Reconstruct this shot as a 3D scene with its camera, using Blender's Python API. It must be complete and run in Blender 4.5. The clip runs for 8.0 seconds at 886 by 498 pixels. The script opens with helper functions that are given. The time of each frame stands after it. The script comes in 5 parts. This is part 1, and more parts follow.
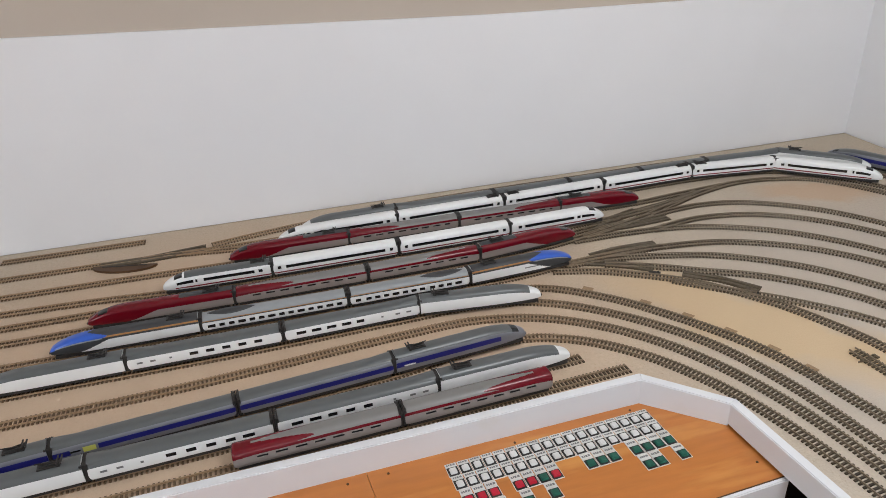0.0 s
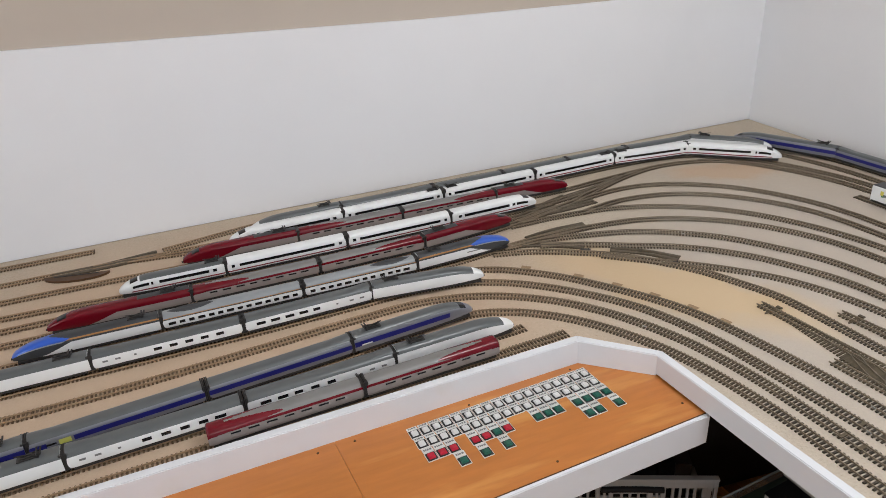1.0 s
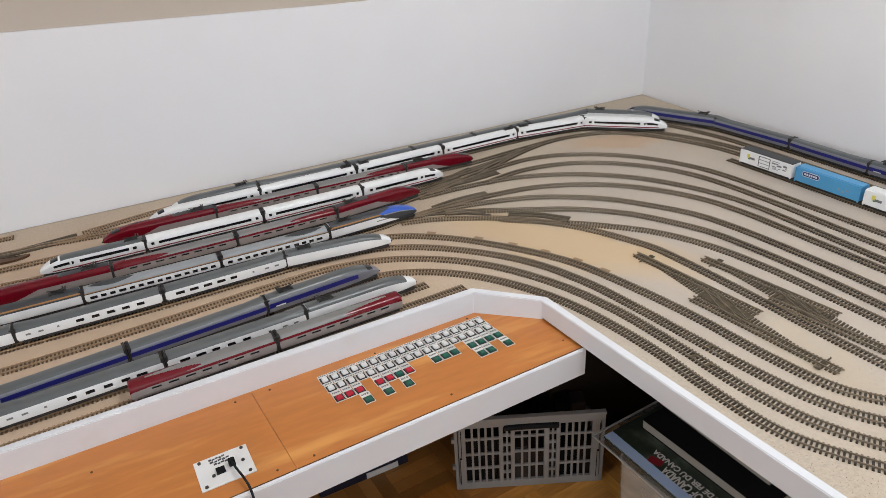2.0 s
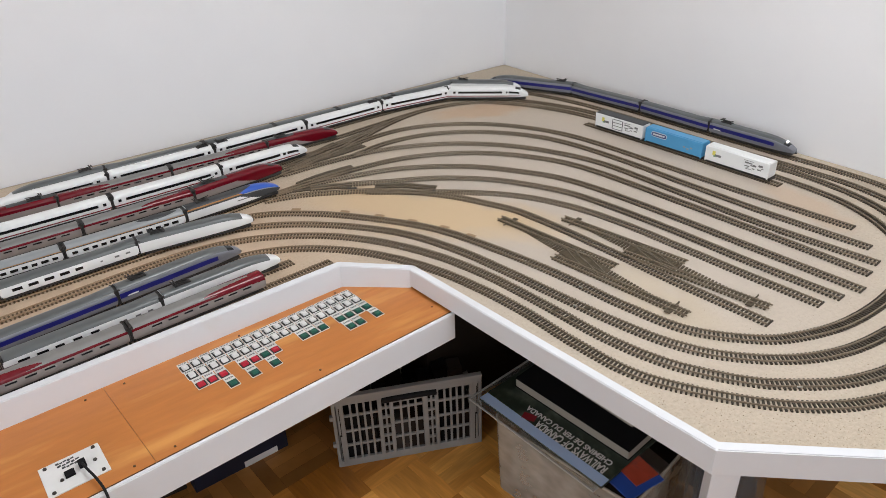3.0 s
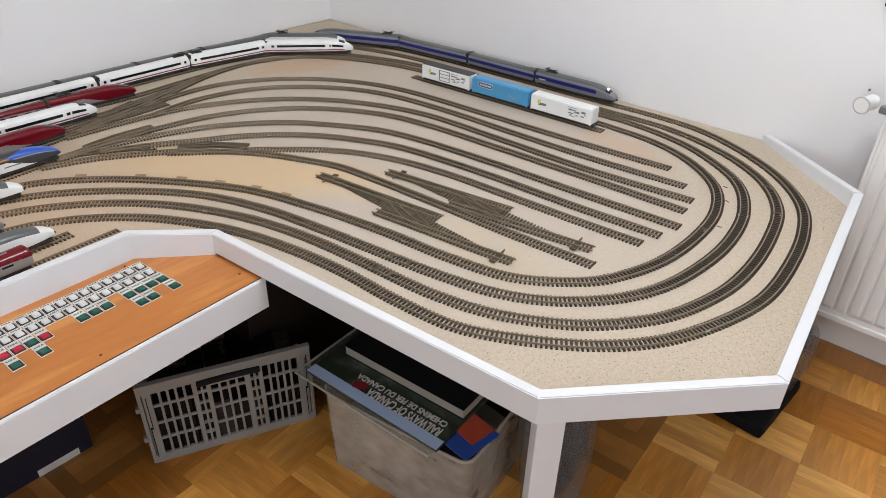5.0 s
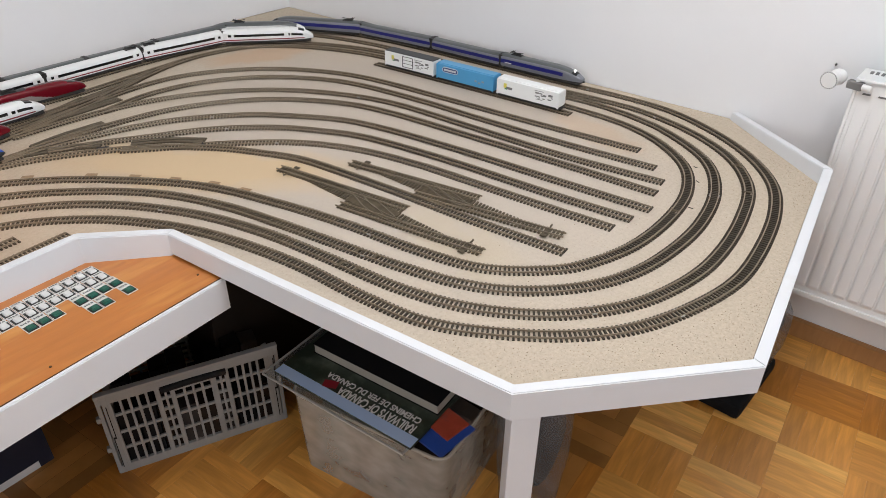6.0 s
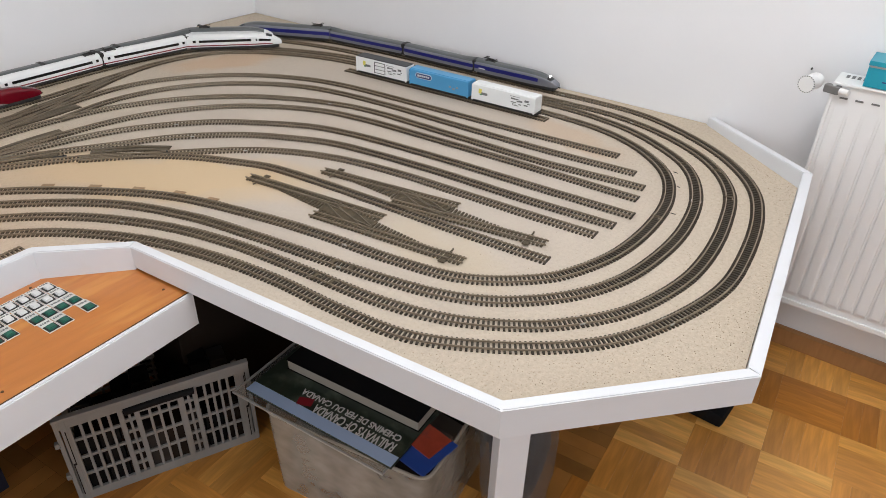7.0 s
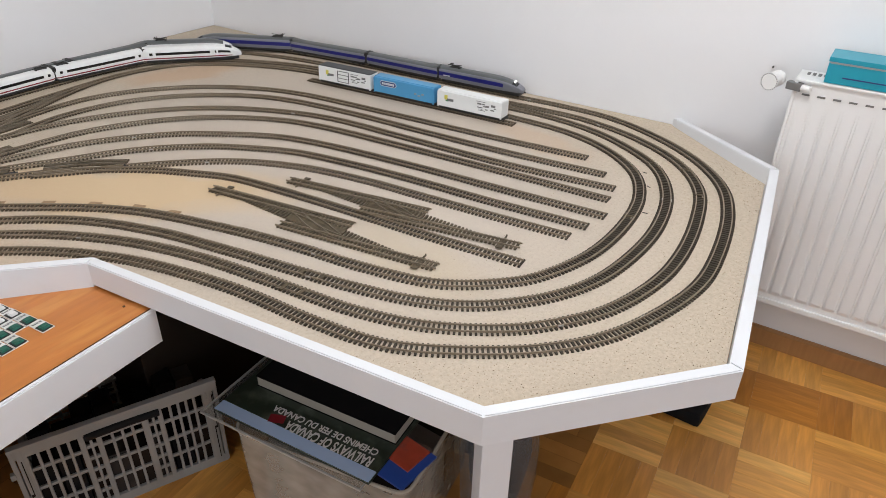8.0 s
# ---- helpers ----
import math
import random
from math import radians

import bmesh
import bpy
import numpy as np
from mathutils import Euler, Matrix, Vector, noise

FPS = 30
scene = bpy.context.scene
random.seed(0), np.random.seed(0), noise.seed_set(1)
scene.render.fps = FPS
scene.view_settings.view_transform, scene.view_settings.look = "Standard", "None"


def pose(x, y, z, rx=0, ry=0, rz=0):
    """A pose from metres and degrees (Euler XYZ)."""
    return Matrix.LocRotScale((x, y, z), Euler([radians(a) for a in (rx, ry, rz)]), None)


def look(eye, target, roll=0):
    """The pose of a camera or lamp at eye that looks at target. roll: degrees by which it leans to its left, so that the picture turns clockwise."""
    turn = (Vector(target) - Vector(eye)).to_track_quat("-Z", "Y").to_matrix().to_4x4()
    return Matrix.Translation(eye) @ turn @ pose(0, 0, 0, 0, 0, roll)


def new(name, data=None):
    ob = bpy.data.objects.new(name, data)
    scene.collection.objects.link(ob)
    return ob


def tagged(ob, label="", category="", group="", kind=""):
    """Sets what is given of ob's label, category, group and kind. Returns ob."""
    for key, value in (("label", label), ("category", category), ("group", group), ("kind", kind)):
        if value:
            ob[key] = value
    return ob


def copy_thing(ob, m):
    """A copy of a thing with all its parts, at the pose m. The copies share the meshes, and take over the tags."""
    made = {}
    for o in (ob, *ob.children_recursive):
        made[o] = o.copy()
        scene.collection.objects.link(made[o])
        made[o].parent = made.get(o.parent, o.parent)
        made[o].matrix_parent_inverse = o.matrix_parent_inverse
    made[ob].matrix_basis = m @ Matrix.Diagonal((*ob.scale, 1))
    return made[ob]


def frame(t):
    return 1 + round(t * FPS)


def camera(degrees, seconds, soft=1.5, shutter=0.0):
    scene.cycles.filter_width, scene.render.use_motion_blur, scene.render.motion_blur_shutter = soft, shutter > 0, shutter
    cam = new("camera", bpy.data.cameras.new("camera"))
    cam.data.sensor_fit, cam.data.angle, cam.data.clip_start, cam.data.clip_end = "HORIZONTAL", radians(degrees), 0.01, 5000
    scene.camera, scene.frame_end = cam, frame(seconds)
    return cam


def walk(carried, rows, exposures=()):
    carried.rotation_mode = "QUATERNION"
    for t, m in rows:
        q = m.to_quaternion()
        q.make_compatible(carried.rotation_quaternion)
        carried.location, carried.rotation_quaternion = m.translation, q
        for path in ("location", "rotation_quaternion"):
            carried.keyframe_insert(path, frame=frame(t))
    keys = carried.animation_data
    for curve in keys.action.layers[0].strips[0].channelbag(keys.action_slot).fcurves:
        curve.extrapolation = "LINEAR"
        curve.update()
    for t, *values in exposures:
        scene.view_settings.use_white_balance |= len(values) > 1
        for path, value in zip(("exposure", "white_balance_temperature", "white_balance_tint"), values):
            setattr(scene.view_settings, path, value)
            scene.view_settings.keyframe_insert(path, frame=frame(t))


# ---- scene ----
cam = camera(65.0, 8.0, 0.4)
PATH = [
    (0, (-2.105, -2.075, 1.488), (-1.681, -0.348, 0.571), -2.9),
    (0.5, (-2.138, -2.115, 1.489), (-1.577, -0.437, 0.562), -3.8),
    (1, (-2.165, -2.192, 1.494), (-1.567, -0.513, 0.593), -3.6),
    (1.2, (-2.161, -2.222, 1.491), (-1.583, -0.538, 0.581), -3.8),
    (2.3, (-2.143, -2.396, 1.503), (-1.308, -0.856, 0.539), -3.0),
    (2.5, (-2.138, -2.389, 1.489), (-1.256, -0.889, 0.502), -2.5),
    (3, (-2.103, -2.395, 1.467), (-1.094, -0.987, 0.468), -2.1),
    (3.5, (-2.048, -2.413, 1.44), (-0.888, -1.13, 0.435), -1.4),
    (4, (-2.024, -2.415, 1.419), (-0.78, -1.222, 0.405), -0.3),
    (4.5, (-2.0, -2.406, 1.385), (-0.727, -1.264, 0.348), 0.6),
    (4.7, (-1.991, -2.398, 1.376), (-0.717, -1.272, 0.323), 1.0),
    (5.8, (-1.940, -2.372, 1.350), (-0.636, -1.311, 0.268), 1.2),
    (6, (-1.934, -2.371, 1.348), (-0.622, -1.33, 0.255), 0.7),
    (6.5, (-1.913, -2.351, 1.331), (-0.543, -1.37, 0.253), 2.2),
    (7, (-1.912, -2.328, 1.32), (-0.534, -1.349, 0.251), 1.6),
    (7.5, (-1.901, -2.329, 1.313), (-0.485, -1.375, 0.272), 1.1),
    (8, (-1.903, -2.31, 1.29), (-0.455, -1.397, 0.258), 1.4),
]
walk(cam, [(t, look(eye, target, roll)) for t, eye, target, roll in PATH], [(0, -0.20), (1.2, -0.15), (2.5, -0.07), (4.5, -0.02), (8, -0.02)])


# ================= world, lamp, exposure =================
TABLE = 0.60          # height of the layout's deck
RAIL = TABLE + 0.0062  # top of the rails
world = bpy.data.worlds.new("room_air")
scene.world = world
world.use_nodes = True
world.node_tree.nodes["Background"].inputs["Color"].default_value = (0.80, 0.86, 1.0, 1)
world.node_tree.nodes["Background"].inputs["Strength"].default_value = 0.6


def area_lamp(name, m, sx, sy, watts, colour):
    data = bpy.data.lights.new(name, "AREA")
    data.shape, data.size, data.size_y = "RECTANGLE", sx, sy
    data.energy, data.color = watts, colour
    ob = new(name, data)
    ob.matrix_world = m
    return ob


LAMP = (-1.18, -1.96, 2.30)
globe = bpy.data.lights.new("ceiling_lamp_light", "POINT")
globe.energy, globe.color, globe.shadow_soft_size = 54, (0.955, 0.985, 1.025), 0.26
new("ceiling_lamp_light", globe).location = LAMP
# added fill lights for walls and rims; their windows are made up and unseen
area_lamp("window_daylight", look((-4.36, -2.10, 1.50), (0.0, -1.60, 0.8)), 1.36, 1.16, 26, (0.92, 0.96, 1.02))
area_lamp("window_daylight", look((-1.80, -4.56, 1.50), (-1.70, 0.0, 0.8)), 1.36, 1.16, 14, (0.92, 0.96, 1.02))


# ================= materials =================
def material(name, colour, rough=0.5, metal=0.0, vary=0.12, scale=20.0, bump=0.0, bump_scale=200.0, spot=None, spot_scale=4.0,
             spot_at=0.55, by_object=0.0, coat=0.0, axis=(1, 1, 1), spec=0.5):
    """Noise at two scales on a base colour, with relief; spot: a second colour in patches; axis: stretches the grain."""
    m = bpy.data.materials.new(name)
    m.use_nodes = True
    t = m.node_tree
    n, link = t.nodes, t.links.new
    b = n["Principled BSDF"]
    b.inputs["Roughness"].default_value, b.inputs["Metallic"].default_value = rough, metal
    b.inputs["Coat Weight"].default_value = coat
    b.inputs["Specular IOR Level"].default_value = spec
    place = n.new("ShaderNodeTexCoord")
    grain = n.new("ShaderNodeMapping")
    grain.inputs["Scale"].default_value = axis
    link(place.outputs["Object"], grain.inputs["Vector"])
    fine = n.new("ShaderNodeTexNoise")
    fine.inputs["Scale"].default_value, fine.inputs["Detail"].default_value = scale, 6
    link(grain.outputs[0], fine.inputs["Vector"])
    wide = n.new("ShaderNodeTexNoise")
    wide.inputs["Scale"].default_value, wide.inputs["Detail"].default_value = spot_scale, 4
    link(grain.outputs[0], wide.inputs["Vector"])
    mix = n.new("ShaderNodeMix")
    mix.data_type = "RGBA"
    mix.inputs["A"].default_value = (*[c * (1 - vary) for c in colour], 1)
    mix.inputs["B"].default_value = (*[min(1, c * (1 + vary)) for c in colour], 1)
    link(fine.outputs["Fac"], mix.inputs["Factor"])
    out = mix.outputs["Result"]
    if spot:
        ramp = n.new("ShaderNodeValToRGB")
        ramp.color_ramp.elements[0].position, ramp.color_ramp.elements[1].position = spot_at, min(1, spot_at + 0.2)
        link(wide.outputs["Fac"], ramp.inputs["Fac"])
        two = n.new("ShaderNodeMix")
        two.data_type = "RGBA"
        two.inputs["B"].default_value = (*spot, 1)
        link(ramp.outputs["Color"], two.inputs["Factor"])
        link(out, two.inputs["A"])
        out = two.outputs["Result"]
    if by_object:
        info = n.new("ShaderNodeObjectInfo")
        rng = n.new("ShaderNodeMapRange")
        rng.inputs["To Min"].default_value, rng.inputs["To Max"].default_value = 1 - by_object, 1 + by_object
        link(info.outputs["Random"], rng.inputs["Value"])
        hsv = n.new("ShaderNodeHueSaturation")
        link(rng.outputs["Result"], hsv.inputs["Value"])
        link(out, hsv.inputs["Color"])
        out = hsv.outputs["Color"]
    link(out, b.inputs["Base Color"])
    if bump:
        rough_noise = n.new("ShaderNodeTexNoise")
        rough_noise.inputs["Scale"].default_value, rough_noise.inputs["Detail"].default_value = bump_scale, 5
        link(grain.outputs[0], rough_noise.inputs["Vector"])
        lift = n.new("ShaderNodeBump")
        lift.inputs["Strength"].default_value, lift.inputs["Distance"].default_value = bump, 0.002
        link(rough_noise.outputs["Fac"], lift.inputs["Height"])
        link(lift.outputs["Normal"], b.inputs["Normal"])
    return m


def clear_plastic(name, tint, rough, through_share, uneven=0.10):
    m = bpy.data.materials.new(name)
    m.use_nodes = True
    n, link = m.node_tree.nodes, m.node_tree.links.new
    b = n["Principled BSDF"]
    b.inputs["Base Color"].default_value, b.inputs["Roughness"].default_value = (*tint, 1), rough
    clear = n.new("ShaderNodeBsdfTransparent")
    clear.inputs["Color"].default_value = (0.93, 0.93, 0.92, 1)
    noise_tex = n.new("ShaderNodeTexNoise")
    noise_tex.inputs["Scale"].default_value, noise_tex.inputs["Detail"].default_value = 6, 2
    rng = n.new("ShaderNodeMapRange")
    rng.inputs["To Min"].default_value, rng.inputs["To Max"].default_value = through_share - uneven, through_share + uneven
    link(noise_tex.outputs["Fac"], rng.inputs["Value"])
    mix = n.new("ShaderNodeMixShader")
    link(rng.outputs["Result"], mix.inputs["Fac"])
    link(b.outputs[0], mix.inputs[1])
    link(clear.outputs[0], mix.inputs[2])
    link(mix.outputs[0], n["Material Output"].inputs["Surface"])
    return m


def glowing(name, colour, strength):
    m = material(name, colour, 0.3)
    m.node_tree.nodes["Principled BSDF"].inputs["Emission Color"].default_value = (*colour, 1)
    m.node_tree.nodes["Principled BSDF"].inputs["Emission Strength"].default_value = strength
    return m


M = dict(
    deck=material("bare_fibreboard", (0.503, 0.425, 0.328), 0.85, vary=0.26, scale=130, bump=0.3, bump_scale=260, spot=(0.535, 0.442, 0.336), spot_scale=1.6, spot_at=0.52),
    wall=material("white_wall_paint", (0.80, 0.80, 0.81), 0.8, vary=0.02, scale=6, bump=0.12, bump_scale=90, spot=(0.775, 0.775, 0.785), spot_scale=2.0),
    beige=material("beige_wall_paint", (0.515, 0.445, 0.375), 0.85, vary=0.03, scale=8, bump=0.1, bump_scale=90),
    fascia=material("white_gloss_paint", (0.695, 0.71, 0.735), 0.50, vary=0.025, scale=14, bump=0.1, bump_scale=40, spot=(0.66, 0.65, 0.63), spot_scale=9, spot_at=0.62),
    panel=material("varnished_plywood", (0.48, 0.168, 0.036), 0.30, vary=0.20, scale=9, bump=0.06, bump_scale=90, spot=(0.64, 0.29, 0.075), spot_scale=3.2, axis=(1.2, 7, 7), coat=0.25),
    rail=material("weathered_rail", (0.215, 0.167, 0.113), 0.38, metal=0.12, vary=0.25, scale=90),
    sleeper=material("brown_plastic_sleeper", (0.046, 0.035, 0.023), 0.75, vary=0.3, scale=120, by_object=0.18),
    sleeper_far=material("brown_plastic_sleepers", (0.072, 0.052, 0.031), 0.75, vary=0.35, scale=60),
    sleeper_old=material("worn_turnout_sleeper", (0.080, 0.060, 0.034), 0.75, vary=0.3, scale=90, by_object=0.2),
    point=material("oily_point_blades", (0.17, 0.137, 0.098), 0.5, metal=0.3, vary=0.3, scale=80),
    white=material("model_white", (0.80, 0.815, 0.81), 0.28, vary=0.03, scale=30, coat=0.2),
    roof=material("model_roof_grey", (0.095, 0.104, 0.106), 0.30, vary=0.08, scale=25, coat=0.1),
    silver=material("model_silver_grey", (0.20, 0.207, 0.235), 0.34, metal=0.15, vary=0.06, scale=25),
    warmroof=material("model_mid_grey", (0.19, 0.185, 0.18), 0.42, vary=0.08, scale=25),
    warm=material("model_warm_grey", (0.27, 0.235, 0.22), 0.42, vary=0.06, scale=25),
    blue=material("model_deep_blue", (0.012, 0.014, 0.16), 0.3, vary=0.1, scale=25, coat=0.2),
    bright=material("model_bright_blue", (0.018, 0.095, 0.50), 0.28, vary=0.08, scale=25, coat=0.3),
    red=material("model_wine_red", (0.135, 0.002, 0.009), 0.20, vary=0.14, scale=25, spec=0.42),
    orange=material("model_orange", (0.36, 0.17, 0.05), 0.4, vary=0.06, scale=25),
    iceblue=material("model_pale_blue_grey", (0.27, 0.29, 0.30), 0.35, vary=0.06, scale=25),
    anthracite=material("model_anthracite", (0.040, 0.043, 0.047), 0.5, vary=0.15, scale=25),
    lime=material("model_lime", (0.55, 0.56, 0.12), 0.4, vary=0.06, scale=25),
    under=material("black_underframe", (0.022, 0.020, 0.019), 0.6, vary=0.3, scale=50),
    pane=material("tinted_window", (0.010, 0.011, 0.013), 0.12, vary=0.1, scale=20),
    wheel=material("blackened_wheel", (0.07, 0.065, 0.06), 0.4, metal=0.7, vary=0.2, scale=60),
    brightmetal=material("bright_metal", (0.55, 0.55, 0.54), 0.3, metal=0.9, vary=0.1, scale=60),
    sky=material("wagon_sky_blue", (0.075, 0.31, 0.56), 0.4, vary=0.05, scale=25),
    # near-black, so that filler boxes carry the shade under the deck
    nearblack=material("near_black_brown", (0.022, 0.015, 0.011), 0.7, vary=0.3, scale=9, spec=0.2),
    navycard=material("navy_card", (0.006, 0.008, 0.024), 0.6, vary=0.2),
    tabwood=material("cork_underlay", (0.30, 0.20, 0.115), 0.85, vary=0.25, scale=90),
    navy=material("print_navy", (0.02, 0.04, 0.16), 0.5),
    ink=material("print_grey", (0.17, 0.17, 0.17), 0.6),
    sun=material("print_yellow", (0.70, 0.62, 0.12), 0.6),
    greenprint=material("print_green", (0.08, 0.22, 0.10), 0.6),
    bulb=glowing("lit_bulb", (1.0, 0.97, 0.92), 20.0),
    lamp=glowing("lit_headlight", (1.0, 0.97, 0.9), 14.0),
    key_white=material("white_key", (0.66, 0.66, 0.65), 0.35, vary=0.03),
    key_red=material("red_key", (0.46, 0.012, 0.035), 0.35, vary=0.05),
    key_green=material("green_key", (0.012, 0.105, 0.075), 0.35, vary=0.08),
    key_base=material("grey_switch_body", (0.022, 0.021, 0.020), 0.5, vary=0.1),
    bezel=material("grey_bezel", (0.27, 0.27, 0.265), 0.5, vary=0.05),
    black=material("black_plastic", (0.008, 0.008, 0.009), 0.75, vary=0.2, spec=0.12),
    rubber=material("black_cable", (0.009, 0.009, 0.010), 0.65, spec=0.2),
    crate=material("light_grey_crate_plastic", (0.28, 0.28, 0.272), 0.5, vary=0.06, scale=14, spot=(0.235, 0.225, 0.21), spot_scale=6),
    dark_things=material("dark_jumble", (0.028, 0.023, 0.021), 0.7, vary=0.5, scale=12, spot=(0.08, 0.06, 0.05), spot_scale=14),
    box=clear_plastic("cloudy_storage_plastic", (0.66, 0.61, 0.53), 0.22, 0.56, 0.24),
    film=clear_plastic("cloudy_bag_film", (0.24, 0.24, 0.25), 0.20, 0.68, 0.20),
    lidedge=material("cloudy_lid_edge", (0.36, 0.36, 0.35), 0.3, vary=0.1, scale=30),
    bag=clear_plastic("clear_bag_film", (0.50, 0.50, 0.50), 0.14, 0.90),
    paper=material("page_edges", (0.50, 0.47, 0.41), 0.8, vary=0.1, scale=200, axis=(1, 1, 30)),
    old_paper=material("greyed_page_edges", (0.33, 0.30, 0.255), 0.8, vary=0.15, scale=200, axis=(1, 1, 30)),
    cover_green=material("dark_photo_cover", (0.022, 0.034, 0.024), 0.28, vary=0.7, scale=28, spot=(0.075, 0.095, 0.07), spot_scale=24, spot_at=0.50, coat=0.3),
    cover_sky=material("pale_sky_print", (0.42, 0.56, 0.80), 0.28, vary=0.08, scale=12, coat=0.3),
    cover_blue=material("blue_cover", (0.022, 0.075, 0.36), 0.3, vary=0.1, coat=0.3),
    cover_red=material("red_photo_cover", (0.40, 0.065, 0.035), 0.3, vary=0.3, scale=30, spot=(0.20, 0.06, 0.05), spot_scale=25, coat=0.3),
    maroon=material("maroon_print", (0.22, 0.012, 0.022), 0.35),
    print_white=material("white_print", (0.68, 0.68, 0.67), 0.5),
    label_white=material("yellowed_label", (0.60, 0.60, 0.58), 0.6, vary=0.06, by_object=0.12),
    radiator=material("radiator_enamel", (0.80, 0.80, 0.79), 0.35, vary=0.02, scale=8),
    slot=material("dark_slot", (0.17, 0.165, 0.16), 0.7),
    teal=material("teal_carton", (0.0, 0.29, 0.40), 0.4, vary=0.06, scale=10, coat=0.2),
    oak_far=material("oak_parquet_far", (0.39, 0.175, 0.043), 0.32, vary=0.25, scale=16, spot=(0.50, 0.25, 0.07), spot_scale=5, coat=0.15),
    skirting=material("stained_skirting", (0.36, 0.175, 0.062), 0.4, vary=0.2, scale=12, axis=(8, 1, 8)),
    joint=material("dark_floor_joint", (0.13, 0.065, 0.024), 0.8),
    screw=material("brown_screw", (0.10, 0.05, 0.022), 0.5, metal=0.5),
    grit=material("dark_grit", (0.17, 0.11, 0.06), 0.9, vary=0.4),
    glass=clear_plastic("window_glass", (0.9, 0.93, 0.94), 0.02, 0.85),
    ceiling=material("ceiling_paint", (0.80, 0.79, 0.77), 0.9, vary=0.02),
)


def stain(m, centre, size, colour, strength):
    """A soft-edged stain of its own shape in a material's colour, at a place in the thing's own axes."""
    n, link = m.node_tree.nodes, m.node_tree.links.new
    b = n["Principled BSDF"]
    source = b.inputs["Base Color"].links[0].from_socket
    place = n.new("ShaderNodeTexCoord")
    warp = n.new("ShaderNodeTexNoise")
    warp.inputs["Scale"].default_value, warp.inputs["Detail"].default_value = 9, 4
    link(place.outputs["Object"], warp.inputs["Vector"])
    push = n.new("ShaderNodeVectorMath")
    push.operation = "MULTIPLY_ADD"
    push.inputs[1].default_value = (0.16, 0.16, 0)
    link(warp.outputs["Color"], push.inputs[0])
    link(place.outputs["Object"], push.inputs[2])
    where = n.new("ShaderNodeMapping")
    where.vector_type = "TEXTURE"
    where.inputs["Location"].default_value = (centre[0] + 0.08, centre[1] + 0.08, centre[2])
    where.inputs["Rotation"].default_value = (0, 0, radians(centre[3]))
    where.inputs["Scale"].default_value = size
    link(push.outputs[0], where.inputs["Vector"])
    ball = n.new("ShaderNodeTexGradient")
    ball.gradient_type = "SPHERICAL"
    link(where.outputs[0], ball.inputs["Vector"])
    amount = n.new("ShaderNodeMapRange")
    amount.inputs["From Max"].default_value, amount.inputs["To Max"].default_value = 0.45, strength
    link(ball.outputs["Fac"], amount.inputs["Value"])
    mix = n.new("ShaderNodeMix")
    mix.data_type = "RGBA"
    mix.inputs["B"].default_value = (*colour, 1)
    link(amount.outputs["Result"], mix.inputs["Factor"])
    link(source, mix.inputs["A"])
    link(mix.outputs["Result"], b.inputs["Base Color"])


def flecks(m, scale, at, colour, strength):
    """Small scattered chips of another colour, as in pressed board."""
    n, link = m.node_tree.nodes, m.node_tree.links.new
    b = n["Principled BSDF"]
    source = b.inputs["Base Color"].links[0].from_socket
    place, chip, mix, amount = n.new("ShaderNodeTexCoord"), n.new("ShaderNodeTexNoise"), n.new("ShaderNodeMix"), n.new("ShaderNodeMapRange")
    chip.inputs["Scale"].default_value, chip.inputs["Detail"].default_value = scale, 2
    link(place.outputs["Object"], chip.inputs["Vector"])
    amount.inputs["From Min"].default_value, amount.inputs["From Max"].default_value, amount.inputs["To Max"].default_value = at, at + 0.06, strength
    link(chip.outputs["Fac"], amount.inputs["Value"])
    mix.data_type = "RGBA"
    mix.inputs["B"].default_value = (*colour, 1)
    link(amount.outputs["Result"], mix.inputs["Factor"])
    link(source, mix.inputs["A"])
    link(mix.outputs["Result"], b.inputs["Base Color"])


# pressed-board chips, then glue and varnish stains on the bare board
flecks(M["deck"], 230, 0.62, (0.30, 0.215, 0.135), 0.55)
flecks(M["deck"], 310, 0.64, (0.62, 0.54, 0.43), 0.6)
stain(M["deck"], (-0.70, -1.20, 0.6, 75), (1.0, 0.75, 1), (0.478, 0.420, 0.362), 0.75)
stain(M["deck"], (-1.13, -0.98, 0.6, -58), (0.46, 0.15, 1), (0.59, 0.43, 0.25), 0.8)
stain(M["deck"], (-0.50, -0.42, 0.6, -20), (0.22, 0.10, 1), (0.52, 0.34, 0.21), 0.6)
stain(M["deck"], (-0.99, -1.66, 0.6, 80), (0.20, 0.09, 1), (0.50, 0.41, 0.28), 0.4)
stain(M["deck"], (-0.33, -1.62, 0.6, 80), (0.20, 0.08, 1), (0.50, 0.36, 0.25), 0.5)
# rusty dust on the rails and sleepers of the yard
stain(M["sleeper_far"], (-2.35, -0.60, 0.6, 0), (1.15, 0.95, 1), (0.135, 0.083, 0.043), 0.9)
stain(M["rail"], (-2.35, -0.60, 0.6, 0), (1.15, 0.95, 1), (0.40, 0.262, 0.150), 0.8)
stain(M["deck"], (-2.25, -0.80, 0.6, 0), (1.1, 0.95, 1), (0.56, 0.40, 0.275), 0.75)


# ================= mesh helpers =================
def mesh_of(name, bm, mat, smooth=False):
    me = bpy.data.meshes.new(name)
    bmesh.ops.recalc_face_normals(bm, faces=bm.faces)
    bm.to_mesh(me)
    bm.free()
    me.materials.append(mat)
    if smooth:
        me.shade_smooth()
        me.set_sharp_from_angle(angle=radians(38))
    return me


